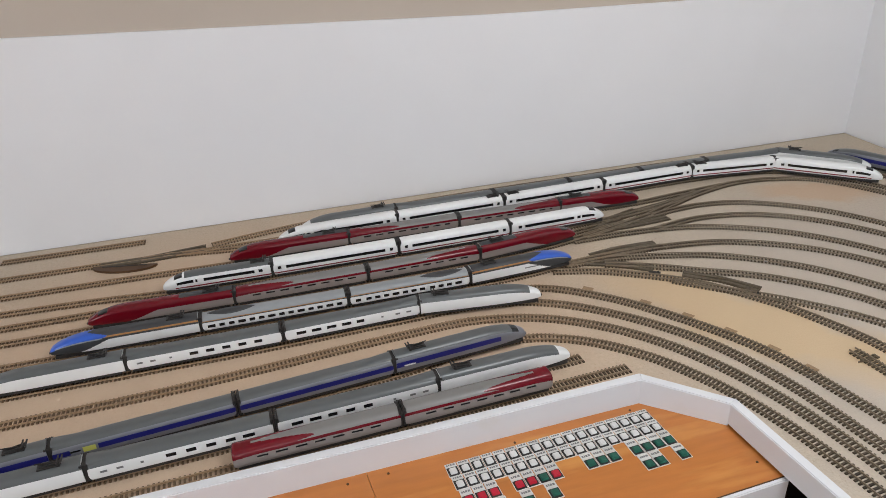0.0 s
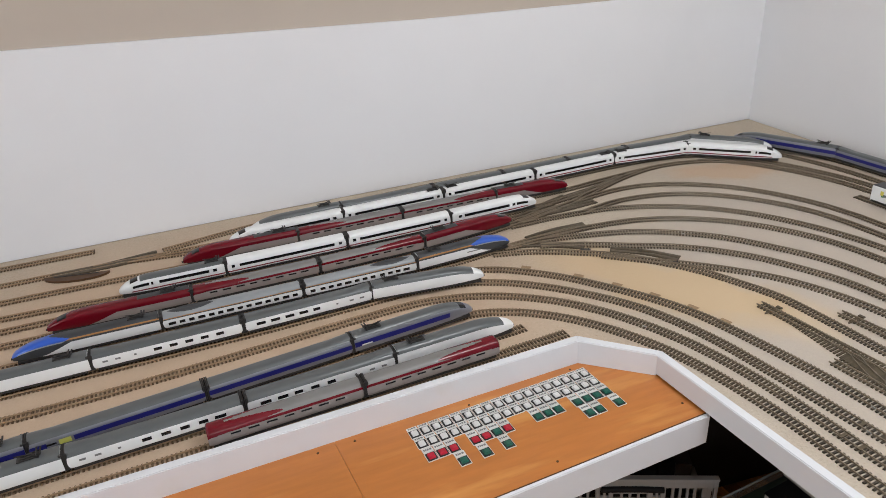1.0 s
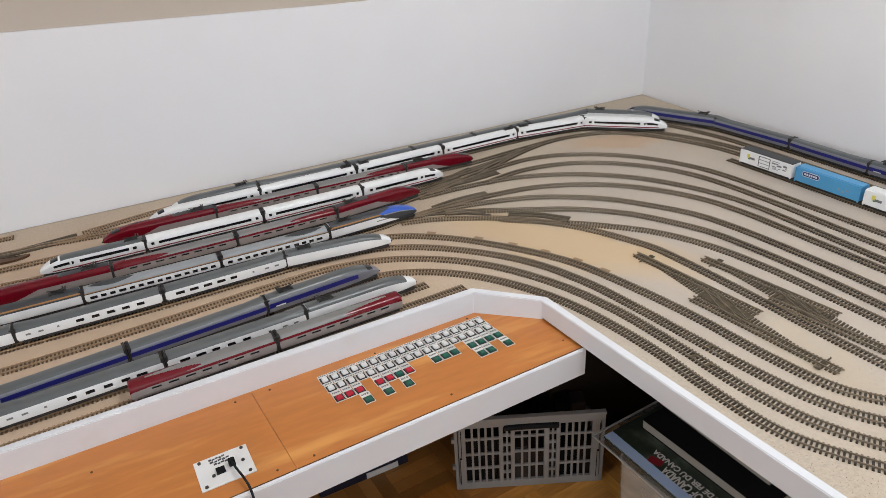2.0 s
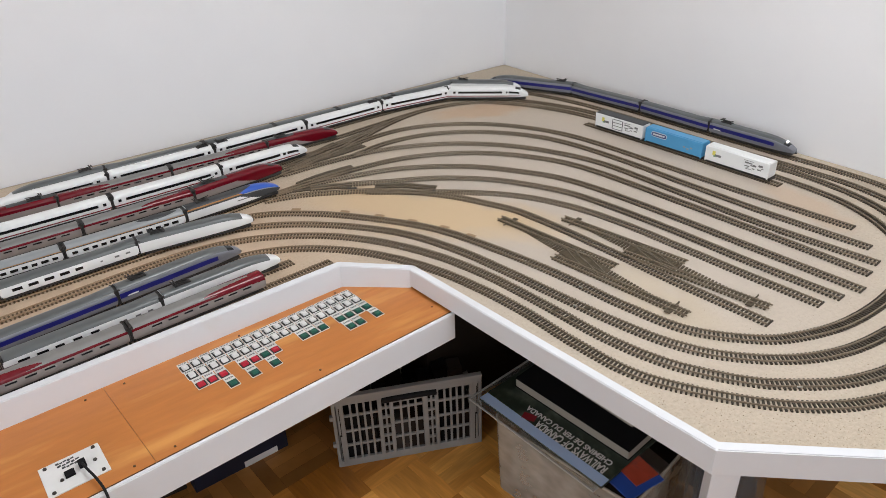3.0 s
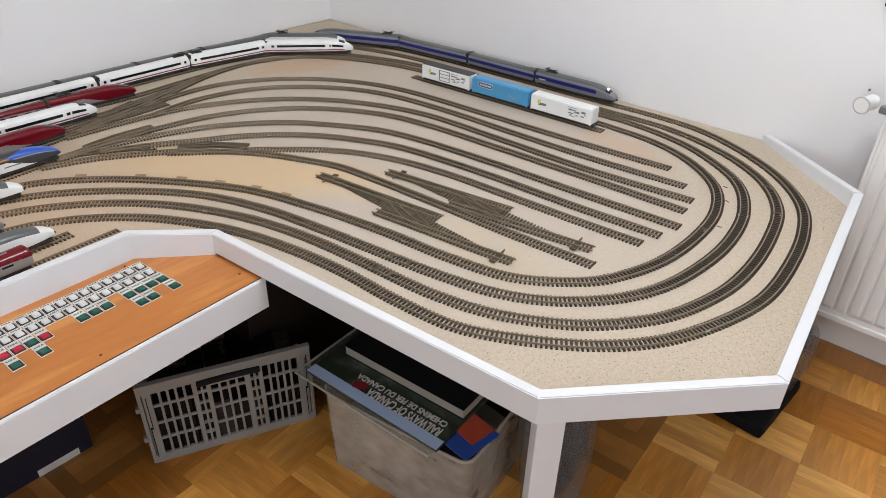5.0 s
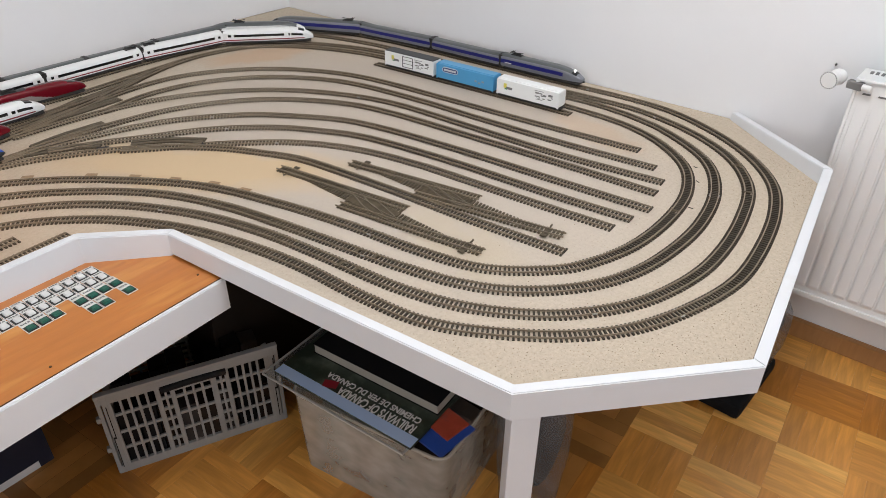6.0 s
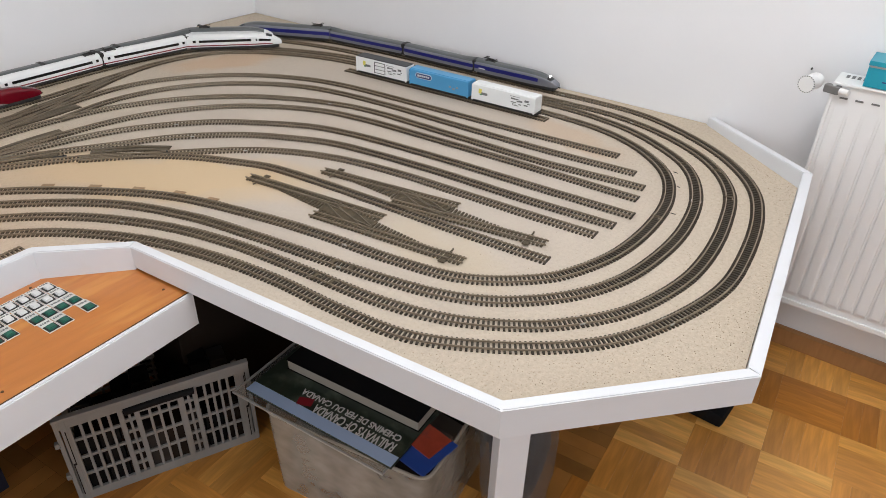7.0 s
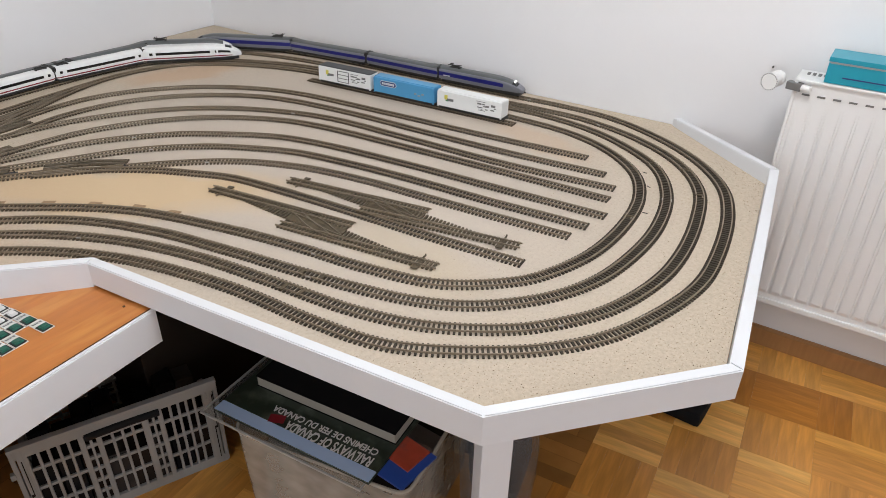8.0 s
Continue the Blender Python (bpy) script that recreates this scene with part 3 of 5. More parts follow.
def laid_turnout(points, w0, w1):
    """Closely set long sleepers that widen to where two tracks part, with the blades on them."""
    root = thing("laid_turnout", pose(0, 0, 0), "dark closely sleepered turnout where two tracks part", "turnout", "laid turnouts")
    line = curve_through(points, 0.0088)
    ways = headings(line)
    z = TABLE + 0.0005
    rails = [[], [], [], []]
    for i, (p, d) in enumerate(zip(line, ways)):
        s = i / (len(line) - 1)
        w = w0 + (w1 - w0) * s
        n = Vector((-d.y, d.x))
        part("sleeper", boxed((p.x, p.y, z + 0.0013), (TIE_W, w, 0.0026), math.degrees(math.atan2(d.y, d.x))), M["sleeper_old"], root)
        edge = w / 2 - (TIE_L - GAUGE) / 2
        for rail, off in zip(rails, (-edge, edge, edge - GAUGE, GAUGE - edge)):
            rail.append(p + n * off)
    edge_a, edge_b = [], []
    for i, (p, d) in enumerate(zip(line, ways)):
        w = w0 + (w1 - w0) * i / (len(line) - 1) - 0.004
        n = Vector((-d.y, d.x)) * w / 2
        edge_a.append(tuple(p + n)), edge_b.append(tuple(p - n))
    part("web", prism(bmesh.new(), edge_a + edge_b[::-1], z - 0.0003, z + 0.0010), M["sleeper_old"], root, "dark brown plastic web between the sleepers")
    for rail in rails:
        part("blade", rail_bm(rail, 0.0, z + 0.0024), M["point"], root)


laid_turnout([(-1.33, -0.582), (-1.255, -0.572), (-1.14, -0.578)], 0.028, 0.040)
laid_turnout([(-1.365, -0.612), (-1.299, -0.640), (-1.215, -0.695)], 0.028, 0.040)
laid_turnout([(-1.16, -0.748), (-1.085, -0.808), (-1.035, -0.874)], 0.026, 0.036)
laid_turnout([(-1.28, -0.440), (-1.20, -0.403), (-1.08, -0.366)], 0.031, 0.042)
laid_turnout([(-1.08, -0.372), (-0.938, -0.342), (-0.83, -0.300)], 0.038, 0.034)
laid_turnout([(-1.225, -0.450), (-1.129, -0.446), (-1.02, -0.434)], 0.031, 0.044)
laid_turnout([(-2.62, -0.178), (-2.50, -0.180), (-2.34, -0.165)], 0.031, 0.048)


motor = thing("turnout_motor", pose(-2.552, -0.205, TABLE, 0, 0, -12), "dark brown turnout motor cover beside the track", "turnout motor")
bow = [(0.088 * math.cos(math.pi * k / 14), -0.036 * math.sin(math.pi * k / 14)) for k in range(15)]
part("cover", prism(bmesh.new(), bow, 0.0002, 0.0068), M["screw"], motor)
part("rib", boxed((0, -0.006, 0.0074), (0.120, 0.004, 0.0014), bevel=0.0004), M["under"], motor)


def patch(x, y, turn):
    """Cork underlay stub that sticks out beside the inner line."""
    tagged(part("underlay_tab", boxed((x, y, TABLE + 0.0008), (0.026, 0.022, 0.0012), turn, bevel=0.0003), M["tabwood"]), "short brown cork tab beside the inner track", "underlay tab", "underlay tabs")


for x, y, turn in ((-1.416, -0.735, -42), (-1.317, -0.836, -50), (-1.256, -0.918, -55), (-1.204, -1.000, -62), (-1.160, -1.085, -68), (-1.135, -1.165, -73)):
    patch(x, y, turn)


# two pairs of loose turnouts lying on the deck
def loose_turnout(a, b, c):
    """Entry a, straight exit b, curved exit c."""
    root = thing("loose_turnout", pose(0, 0, 0), "loose model railway turnout lying unconnected on the deck", "turnout", "loose turnouts")
    a, b, c = Vector(a), Vector(b), Vector(c)
    d = (b - a).normalized()
    z = TABLE + 0.0006 + 0.0004 * (len(tracks_made) % 5)
    straight = curve_through([a, a.lerp(b, 0.5), b], PITCH)
    bare = [a - d * 0.008, *straight, b + d * 0.008]  # the rails stick out past the sleepers
    curved = curve_through([a, a.lerp(b, 0.35), a.lerp(b, 0.68).lerp(c, 0.30), c], PITCH)
    for line, mat, lift in ((bare, "rail", 0.0), (curved, "point", -0.0003)):
        for off in (-GAUGE / 2, GAUGE / 2):
            part("rail", rail_bm(line, off, z + TIE_H * 0.9 + lift), M[mat], root)
    n = Vector((-d.y, d.x))
    side = (c - b).dot(n)
    for i, p in enumerate(straight):
        s = i / len(straight)
        grow = max(0.0, s - 0.25) / 0.75 * side
        turn = math.degrees(math.atan2(d.y, d.x))
        q = p + n * grow / 2
        part("sleeper", boxed((q.x, q.y, z + TIE_H / 2), (TIE_W, TIE_L + abs(grow) * 0.9, TIE_H), turn), M["sleeper_old"], root)
    e = a + d * 0.030
    part("lever_box", boxed((*(e + n * 0.021), z + 0.003), (0.014, 0.008, 0.0028), math.degrees(math.atan2(d.y, d.x)), bevel=0.001), M["sleeper_old"], root)
    part("tie_bar", boxed((*e, z + 0.003), (0.0032, 0.046, 0.0018), math.degrees(math.atan2(d.y, d.x))), M["sleeper_old"], root)
    part("lever_knob", tube(bmesh.new(), Matrix.Translation((*(e - n * 0.026), z + 0.004)), 0.0018, 0.0014, 0.0036, 12), M["point"], root)
    tracks_made.append([])


loose_turnout((-1.012, -1.148), (-0.966, -1.497), (-1.018, -1.505))
loose_turnout((-1.000, -1.722), (-1.046, -1.383), (-0.992, -1.380))
loose_turnout((-0.884, -1.257), (-0.830, -1.590), (-0.880, -1.600))
loose_turnout((-0.848, -1.814), (-0.905, -1.474), (-0.852, -1.468))


# ================= trains =================
WIDE = 0.0385


def hull_rows(length, width, low, high, nose=0.0, tail=0.0, tip=0.35, blunt=0.55, step=0.005, fine=0):
    """Rows of places along a car body: upright sides, arched roof; nose and tail draw in to a rounded tip."""
    half, rows = length / 2, []
    count = max(12, int(length / step))
    for i in range(count + 1):
        x = -half + length * i / count
        w, top, base = width / 2, high, low
        for reach, gap in ((nose, half - x), (tail, x + half)):
            if reach and gap < reach:
                s = max(0.0, gap / reach)
                rise = (1 - (1 - s) ** 2.3) ** 0.8
                top = low + (high - low) * (tip + (1 - tip) * rise)
                w = width / 2 * (blunt + (1 - blunt) * math.sqrt(max(0.0, 1 - (1 - s) ** 2.6)))
                base = low + (high - low) * 0.05 * (1 - s)
        side = base + (top - base) * 0.60
        half_row = [(w * 0.93, base), (w * 0.97, base + (side - base) * 0.14), (w * 0.995, base + (side - base) * 0.30), (w, base + (side - base) * 0.48), (w, base + (side - base) * 0.66),
                    (w * 0.995, base + (side - base) * 0.84), (w * 0.985, side)]
        for _ in range(fine):
            half_row = [q for u, v in zip(half_row, half_row[1:]) for q in (u, ((u[0] + v[0]) / 2, (u[1] + v[1]) / 2))] + [half_row[-1]]
        arcs = 6 * 2 ** fine
        for k in range(1, arcs + 1):
            a = math.pi / 2 * k / arcs
            half_row.append((w * 0.985 * max(0.0, math.cos(a)) ** 0.72, side + (top - side) * math.sin(a) ** 0.9))
        ring = [(x, -y, z) for y, z in half_row] + [(x, y, z) for y, z in reversed(half_row[:-1])]
        rows.append(ring)
    return rows


def skin(root, rows, paint, mats, names):
    """Splits the body's skin into painted parts: paint(x, band, side, exact band) names the part that a patch belongs to."""
    groups = {}
    k = len(rows[0])
    half_k = (k - 1) // 2
    share = 12 / half_k
    for i, (a, b) in enumerate(zip(rows, rows[1:])):
        for j in range(k - 1):
            x = (a[0][0] + b[0][0]) / 2
            flat = j if j < half_k else 2 * half_k - 1 - j
            key = paint(x, int(flat * share), j < half_k, (flat + 0.5) * share - 0.5)
            groups.setdefault(key, []).append((i, j))
    caps = paint(rows[0][0][0], 0, True, 0.0), paint(rows[-1][0][0], 0, True, 0.0)
    for key, cells in groups.items():
        bm, made = bmesh.new(), {}

        def corner(i, j):
            if (i, j) not in made:
                made[(i, j)] = bm.verts.new(rows[i][j])
            return made[(i, j)]

        for i, j in cells:
            bm.faces.new((corner(i, j), corner(i, j + 1), corner(i + 1, j + 1), corner(i + 1, j)))
        for cap, i in zip(caps, (0, len(rows) - 1)):
            if cap == key:
                bm.faces.new([corner(i, j) for j in range(k)])
        kind = key.split("/")[0]
        part(names.get(kind, kind), bm, M[mats[kind]], root, smooth=True)


def running_gear(root, length, low, wagon=False):
    part("underframe", boxed((0, 0, low - 0.0036), (length * 0.93, 0.0325, 0.0078), bevel=0.001), M["under"], root)
    for s in (-1, 1):
        x = s * (length / 2 - (0.030 if wagon else 0.045))
        bogie = part("bogie", boxed((x, 0, 0.0058), (0.040, 0.0225, 0.0062), bevel=0.001), M["under"], root)
        for dx in (-0.013, 0.013):
            bm = bmesh.new()
            for y in (-0.0088, 0.0088):
                tube(bm, pose(x + dx, y, 0.0052, 90), 0.0052, 0.0052, 0.0024, 18)
            tube(bm, pose(x + dx, 0, 0.0052, 90), 0.0012, 0.0012, 0.017, 8)
            part("wheelset", bm, M["wheel"], bogie)


def pantograph(root, x, z, way=1):
    """A folded pantograph: base frame on four feet, knee arms, collector bows."""
    base = part("pantograph", boxed((x, 0, z + 0.0022), (0.036, 0.017, 0.0018), bevel=0.0004), M["under"], root, "folded dark pantograph")
    for dx in (-0.015, 0.015):
        for y in (-0.0065, 0.0065):
            part("foot", boxed((x + dx, y, z + 0.0008), (0.005, 0.0034, 0.0030)), M["under"], base)
    for y, dz, dx, tilt in ((-0.004, 0.0056, 0.004, 8), (0.004, 0.0056, 0.004, 8), (0.0, 0.0076, -0.003, -7)):
        bm = bmesh.new()
        bmesh.ops.create_cube(bm, size=1, matrix=pose(x + way * dx, y, z + dz, 0, tilt, 0) @ Matrix.Diagonal((0.036, 0.0018, 0.0017, 1)))
        part("arm", bm, M["under"], base)
    for dx, dz, w in ((0.015, 0.0092, 0.025), (0.021, 0.0088, 0.023)):
        part("collector", boxed((x + way * dx, 0, z + dz), (0.0030, w, 0.0015), bevel=0.0004), M["under"], base)


def bellows(root, x, z0, z1, mat="under", wide=0.0350):
    bm = bmesh.new()
    for dx, s in ((-0.0045, 1.0), (-0.0015, 0.95), (0.0015, 0.95), (0.0045, 1.0)):
        box(bm, (x + dx, 0, (z0 + z1) / 2), (0.0026, wide * s, (z1 - z0) * (0.94 + 0.06 * s)), bevel=0.0006)
    part("gangway", bm, M[mat], root, "black folded gangway")


def dashes(x, length, first, last, pitch, share):
    """The number of the window at x in a row of evenly spaced ones, or None."""
    u = x + length / 2
    if u < first or u > length - last:
        return None
    n = int((u - first) / pitch)
    return n if (u - first) - n * pitch < share * pitch else None


def place_on(x0, y0, x1, y1, z=RAIL):
    """A pose midway between two ends, x running from the first to the second."""
    return pose((x0 + x1) / 2, (y0 + y1) / 2, z, 0, 0, math.degrees(math.atan2(y1 - y0, x1 - x0))), math.hypot(x1 - x0, y1 - y0)


LOW = 0.0125


def power_car(livery, x0, y0, x1, y1, label, group, rear_gangway=True, lit=False):
    """A streamlined power car; its nose is at the second end."""
    m, length = place_on(x0, y0, x1, y1)
    root = thing("power_car", m, label, "train car", group)
    high = 0.0505
    body = length - 0.004
    rows = hull_rows(body, WIDE, LOW, high, nose=0.105, tip=0.30, blunt=0.50, step=0.002, fine=2 if livery in ("red", "blue_nose") else 1)
    half = body / 2

    def paint(x, band, near, exact):
        u = half - x  # distance behind the tip
        if livery == "grey_blue":
            if band >= 8 and u > 0.035:
                return "roof"
            if 0.018 < u < 0.062 and 7 <= band:
                return "cab_window" if u < 0.045 and band >= 8 else "body"
            if 3 <= band <= 5 and 0.062 < u:
                return "stripe"
            return "body"
        if livery == "white_grey":
            if u < 0.050 and band >= 7 and u > 0.028:
                return "cab_window"
            if band >= 7 and u > 0.050 or (band >= 9 and u > 0.045):
                return "roof"
            return "body"
        if livery == "red":
            if exact <= 4.4 and u > 0.100 + 0.013 * exact:
                return "side"
            if u > length * 0.62 and band >= 10:
                return "roof_well"
            if 0.026 < u < 0.048 and band >= 9:
                return "cab_window"
            return "body"
        # blue nose, dark flank, white side that runs out in a point
        if u < 0.125 - 0.011 * abs(exact - 7.5) and exact >= 5.8:
            return "nose" if exact > 6.4 or u < 0.012 else "nose_line"
        if band >= 9:
            return "roof"
        if band in (7, 8) and u > 0.100:
            return "stripe" if band == 7 else "roof"
        if exact <= 5.4 and u > 0.066 + 0.011 * exact:
            return "side"
        return "flank"

    mats = {"grey_blue": dict(roof="roof", body="silver", stripe="blue", cab_window="pane"),
            "white_grey": dict(roof="roof", body="white", cab_window="roof"),
            "red": dict(body="red", side="warm", roof_well="anthracite", cab_window="pane"),
            "blue_nose": dict(nose="bright", nose_line="iceblue", roof="anthracite", stripe="orange", side="white", flank="anthracite")}[livery]
    skin(root, rows, paint, mats, dict(roof="roof", body="body", stripe="blue_stripe", side="side_panel", flank="flank", nose="nose", cab_window="windscreen", roof_well="roof_well"))
    running_gear(root, length, LOW)
    pantograph(root, -half + 0.050, high - 0.001, -1)
    if rear_gangway:
        bellows(root, -half - 0.002, 0.010, high - 0.004)
    for y in (-0.0085, 0.0085):
        bm = bmesh.new()
        bmesh.ops.create_uvsphere(bm, u_segments=12, v_segments=8, radius=0.0026, matrix=pose(half - 0.0075, y, LOW + 0.0085) @ Matrix.Diagonal((0.7, 1.2, 0.8, 1)))
        part("headlight", bm, M["lamp" if lit else "brightmetal"], root, "", True)
    if lit:
        bm = bmesh.new()
        bmesh.ops.create_uvsphere(bm, u_segments=12, v_segments=8, radius=0.0030, matrix=pose(half - 0.0300, 0, LOW + (high - LOW) * 0.80) @ Matrix.Diagonal((1.0, 1.5, 0.7, 1)))
        part("cab_light", bm, M["lamp"], root, "lit lamp over the windscreen", True)
    part("coupler", boxed((half + 0.001, 0, LOW + 0.002), (0.008, 0.006, 0.003)), M["under"], root)
    if livery == "blue_nose":
        part("logo_bar", boxed((half - 0.115, -WIDE / 2 - 0.0003, LOW + 0.0125), (0.040, 0.0006, 0.0026)), M["ink"], root)
    if livery == "grey_blue":
        part("logo_bar", boxed((-half + 0.028, -WIDE / 2 - 0.0003, LOW + 0.0130), (0.024, 0.0006, 0.0030)), M["print_white"], root)
    return root


def roof_hump(root, x, z, way, mat, long=0.080, closed=False):
    """A roof fairing that swells towards the car's end."""
    bm, rings = bmesh.new(), []
    for i in range(9):
        s = i / 8
        w, up = 0.010 + 0.0045 * s, 0.0046 * s ** 1.5 * (1.0 if i < 8 else 0.86)
        if closed:
            w, up = 0.0005 + 0.0130 * math.sin(math.pi * s) ** 0.6, 0.0042 * math.sin(math.pi * s) ** 0.7
        rings.append([bm.verts.new((x + way * (s - 0.5) * long, w * math.cos(math.pi * k / 8), z - 0.0022 * math.cos(math.pi * k / 8) ** 2 - 0.0004 + up * math.sin(math.pi * k / 8) ** 0.6)) for k in range(9)])
    for a, b in zip(rings, rings[1:]):
        for k in range(8):
            bm.faces.new((a[k], a[k + 1], b[k + 1], b[k]))
    bm.faces.new(rings[-1])
    part("roof_fairing", bm, mat, root, "", True)


def coach(livery, x0, y0, x1, y1, label, group, end=0, gang=(True, True), swoosh=0, hump=0, panto=0):
    """A middle car. end: which end carries equipment instead of windows; swoosh: which end has the red flash;
    hump: which end has a raised roof fairing; panto: which end carries a pantograph."""
    m, length = place_on(x0, y0, x1, y1)
    root = thing("train_coach", m, label, "train car", group)
    high = 0.0505 if livery == "white_band" else 0.0465
    body = length - 0.007
    half = body / 2
    rows = hull_rows(body, WIDE * 0.985, LOW, high, nose=0.006, tail=0.006, tip=0.86, blunt=0.90, step=0.0017 if swoosh else 0.0042, fine=2 if swoosh else 1)

    def paint(x, band, near, exact):
        side = "s" if near else "n"
        if livery == "white_grey":
            if band >= 7:
                return "roof"
            if band in (3, 4) and not (end and x * end > half - 0.125):
                n = dashes(x, body, 0.026, 0.024, 0.0335, 0.56)
                if n is not None:
                    return f"window/{side}{n}"
            return "body"
        if livery == "grey_blue":
            if end and x * end > half - 0.075 and band in (3, 4, 5):
                u = half - x * end
                return "patch" if 0.052 < u < 0.070 else ("window/e" + side if 0.030 < u < 0.046 and band == 4 else "stripe" if u < 0.030 else "body")
            if 3 <= band <= 5:
                return "stripe"
            if band >= 8:
                return "roof"
            return "body"
        if livery == "grey_red":
            if swoosh:
                u = half - x * swoosh
                k = u / 0.142
                if k < 1 and -3.7 * (1 - k) ** 0.75 < exact - 8.5 + 0.3 * k < 3.3 * (1 - k) ** 0.42:
                    return "flash"
            if 5.5 < exact < 7.0:
                return "stripe"
            if band >= 7:
                return "roof"
            if band == 4:
                n = dashes(x, body, 0.040, 0.026, 0.0335, 0.60)
                if n is not None:
                    return f"window/{side}{n}"
            return "body"
        if livery == "pale":
            if band >= 7:
                return "roof"
            if 6.0 < exact < 6.5:
                return "stripe"
            if 6.5 < exact < 7.0 or 5.5 < exact < 6.0:
                return "dark_line"
            if band in (2, 3):
                n = dashes(x, body, 0.014, 0.014, 0.0225, 0.60)
                if n is not None:
                    return f"window/{side}{n}"
            return "body"
        # long dark window band on white
        if band in (4, 5) and abs(x) < half - 0.032:
            return "window/" + side
        if band in (4, 5) and half - 0.022 < abs(x) < half - 0.014:
            return f"window/door{side}{x > 0}"
        if band == 1:
            return "line"
        return "body"

    mats = {"white_grey": dict(roof="roof", body="white", window="pane"),
            "grey_blue": dict(roof="roof", body="silver", stripe="blue", window="pane", patch="lime"),
            "grey_red": dict(roof="warmroof", body="warm", stripe="red", window="pane", flash="red"),
            "pale": dict(roof="iceblue", body="white", stripe="orange", window="pane", dark_line="anthracite"),
            "white_band": dict(body="white", window="pane", line="maroon")}[livery]
    skin(root, rows, paint, mats, dict(roof="roof", body="body", stripe="stripe", window="window", flash="red_flash", patch="yellow_patch", line="red_line"))
    running_gear(root, length, LOW)
    for on, s in zip(gang, (-1, 1)):
        if on:
            bellows(root, s * (half + 0.002), 0.010, high - 0.001)
    if panto:
        pantograph(root, panto * (half - 0.030), high - 0.001, panto)
    if livery == "pale" and end:
        roof_hump(root, end * (half - 0.068), high - 0.0004, end, M["anthracite"], 0.120, True)
    elif hump or (end and livery in ("white_grey", "grey_blue")):
        side = hump or end
        roof_hump(root, side * (half - 0.042), high, side, M[mats["roof"]])
    if livery == "white_band":
        for x in (-half + 0.06, half - 0.06):
            part("roof_unit", boxed((x, 0, high - 0.0004), (0.035, 0.010, 0.0022), bevel=0.0006), M["white"], root)
    if livery == "white_grey" and end:
        for dx in (0.026, 0.052, 0.088):
            for s in (-1, 1):
                part("service_mark", boxed((end * (half - dx), s * (WIDE * 0.4925 + 0.0003), LOW + 0.0135), (0.011 if dx < 0.08 else 0.005, 0.0006, 0.0040)), M["ink"], root)
    return root


def end_car(x0, y0, x1, y1, label, group, grey_roof=True, panto=True):
    """The driving car of the white sets; its long sloping nose is at the second end."""
    m, length = place_on(x0, y0, x1, y1)
    root = thing("driving_car", m, label, "train car", group)
    high = 0.0515
    body = length - 0.004
    half = body / 2
    rows = hull_rows(body, WIDE, LOW, high, nose=0.085, tip=0.26, blunt=0.42)

    def paint(x, band, near, exact):
        u = half - x
        side = "s" if near else "n"
        if band in (4, 5) and 0.100 < u < body - 0.040:
            return "window/" + side
        if band in (4, 5) and 0.034 < u < 0.076:
            return "window/cab" + side
        if band in (4, 5) and (0.082 < u < 0.088 or body - 0.030 < u < body - 0.022):
            return f"window/door{side}{u < 0.1}"
        if 0.030 < u < 0.052 and band >= 9:
            return "windscreen"
        if grey_roof and band >= 8 and u > 0.055:
            return "roof"
        if band == 1 and u > 0.03:
            return "line"
        return "body"

    skin(root, rows, paint, dict(body="white", window="pane", windscreen="pane", roof="roof", line="maroon"), dict(line="red_line"))
    running_gear(root, length, LOW)
    if panto:
        pantograph(root, -half + 0.030, high - 0.001, -1)
    bellows(root, -half - 0.002, 0.010, high - 0.003)
    return root


WG_P = "white model power car with grey roof and black pantograph"
WG_C = "white model coach with grey roof and small dark windows"
GB_P = "grey model power car with deep blue stripe"
GB_C = "silver-grey model coach with deep blue window band"
RD_P = "wine-red model power car with warm grey side panel"
RD_C = "warm grey model coach with wine-red stripe"
EU_P = "model power car with bright blue nose and white side"
EU_C = "pale grey-roofed model coach with orange stripe"
VE_E = "white model driving car with long sloping nose"
VE_C = "white model coach with one long dark window band"


def y_at(x, x0, y0, x1, y1):
    return y0 + (y1 - y0) * (x - x0) / (x1 - x0)


# front pair of sidings and the line behind them
def gw(x):
    return y_at(x, -2.5, -1.045, -1.553, -0.989)


def th(x):
    return y_at(x, -2.36, -1.099, -1.478, -1.051)


def tg(x):
    return y_at(x, -2.25, -0.950, -1.68, -0.892)


g = "grey-roofed white train on the front siding"
power_car("white_grey", -2.503, gw(-2.503), -2.80, gw(-2.80), WG_P, g)
coach("white_grey", -2.503, gw(-2.503), -2.183, gw(-2.183), WG_C, g, end=-1)
coach("white_grey", -2.183, gw(-2.183), -1.868, gw(-1.868), WG_C, g, end=1)
power_car("white_grey", -1.868, gw(-1.868), -1.582, gw(-1.582), WG_P, g)
g = "two red-striped coaches on the nearest siding"
coach("grey_red", -2.262, th(-2.262), -1.956, th(-1.956), "warm grey model coach with wine-red flash at its open end", g, gang=(False, True), swoosh=-1)
coach("grey_red", -1.956, th(-1.956), -1.652, th(-1.652), "warm grey model coach with wine-red flash at its open end", g, gang=(True, False), swoosh=1)
g = "grey and blue train beside the front siding"
power_car("grey_blue", -2.572, tg(-2.572), -2.86, tg(-2.86), GB_P, g)
coach("grey_blue", -2.572, tg(-2.572), -2.250, tg(-2.250), GB_C, g, end=-1)
coach("grey_blue", -2.250, tg(-2.250), -1.938, tg(-1.938), GB_C, g, hump=1)
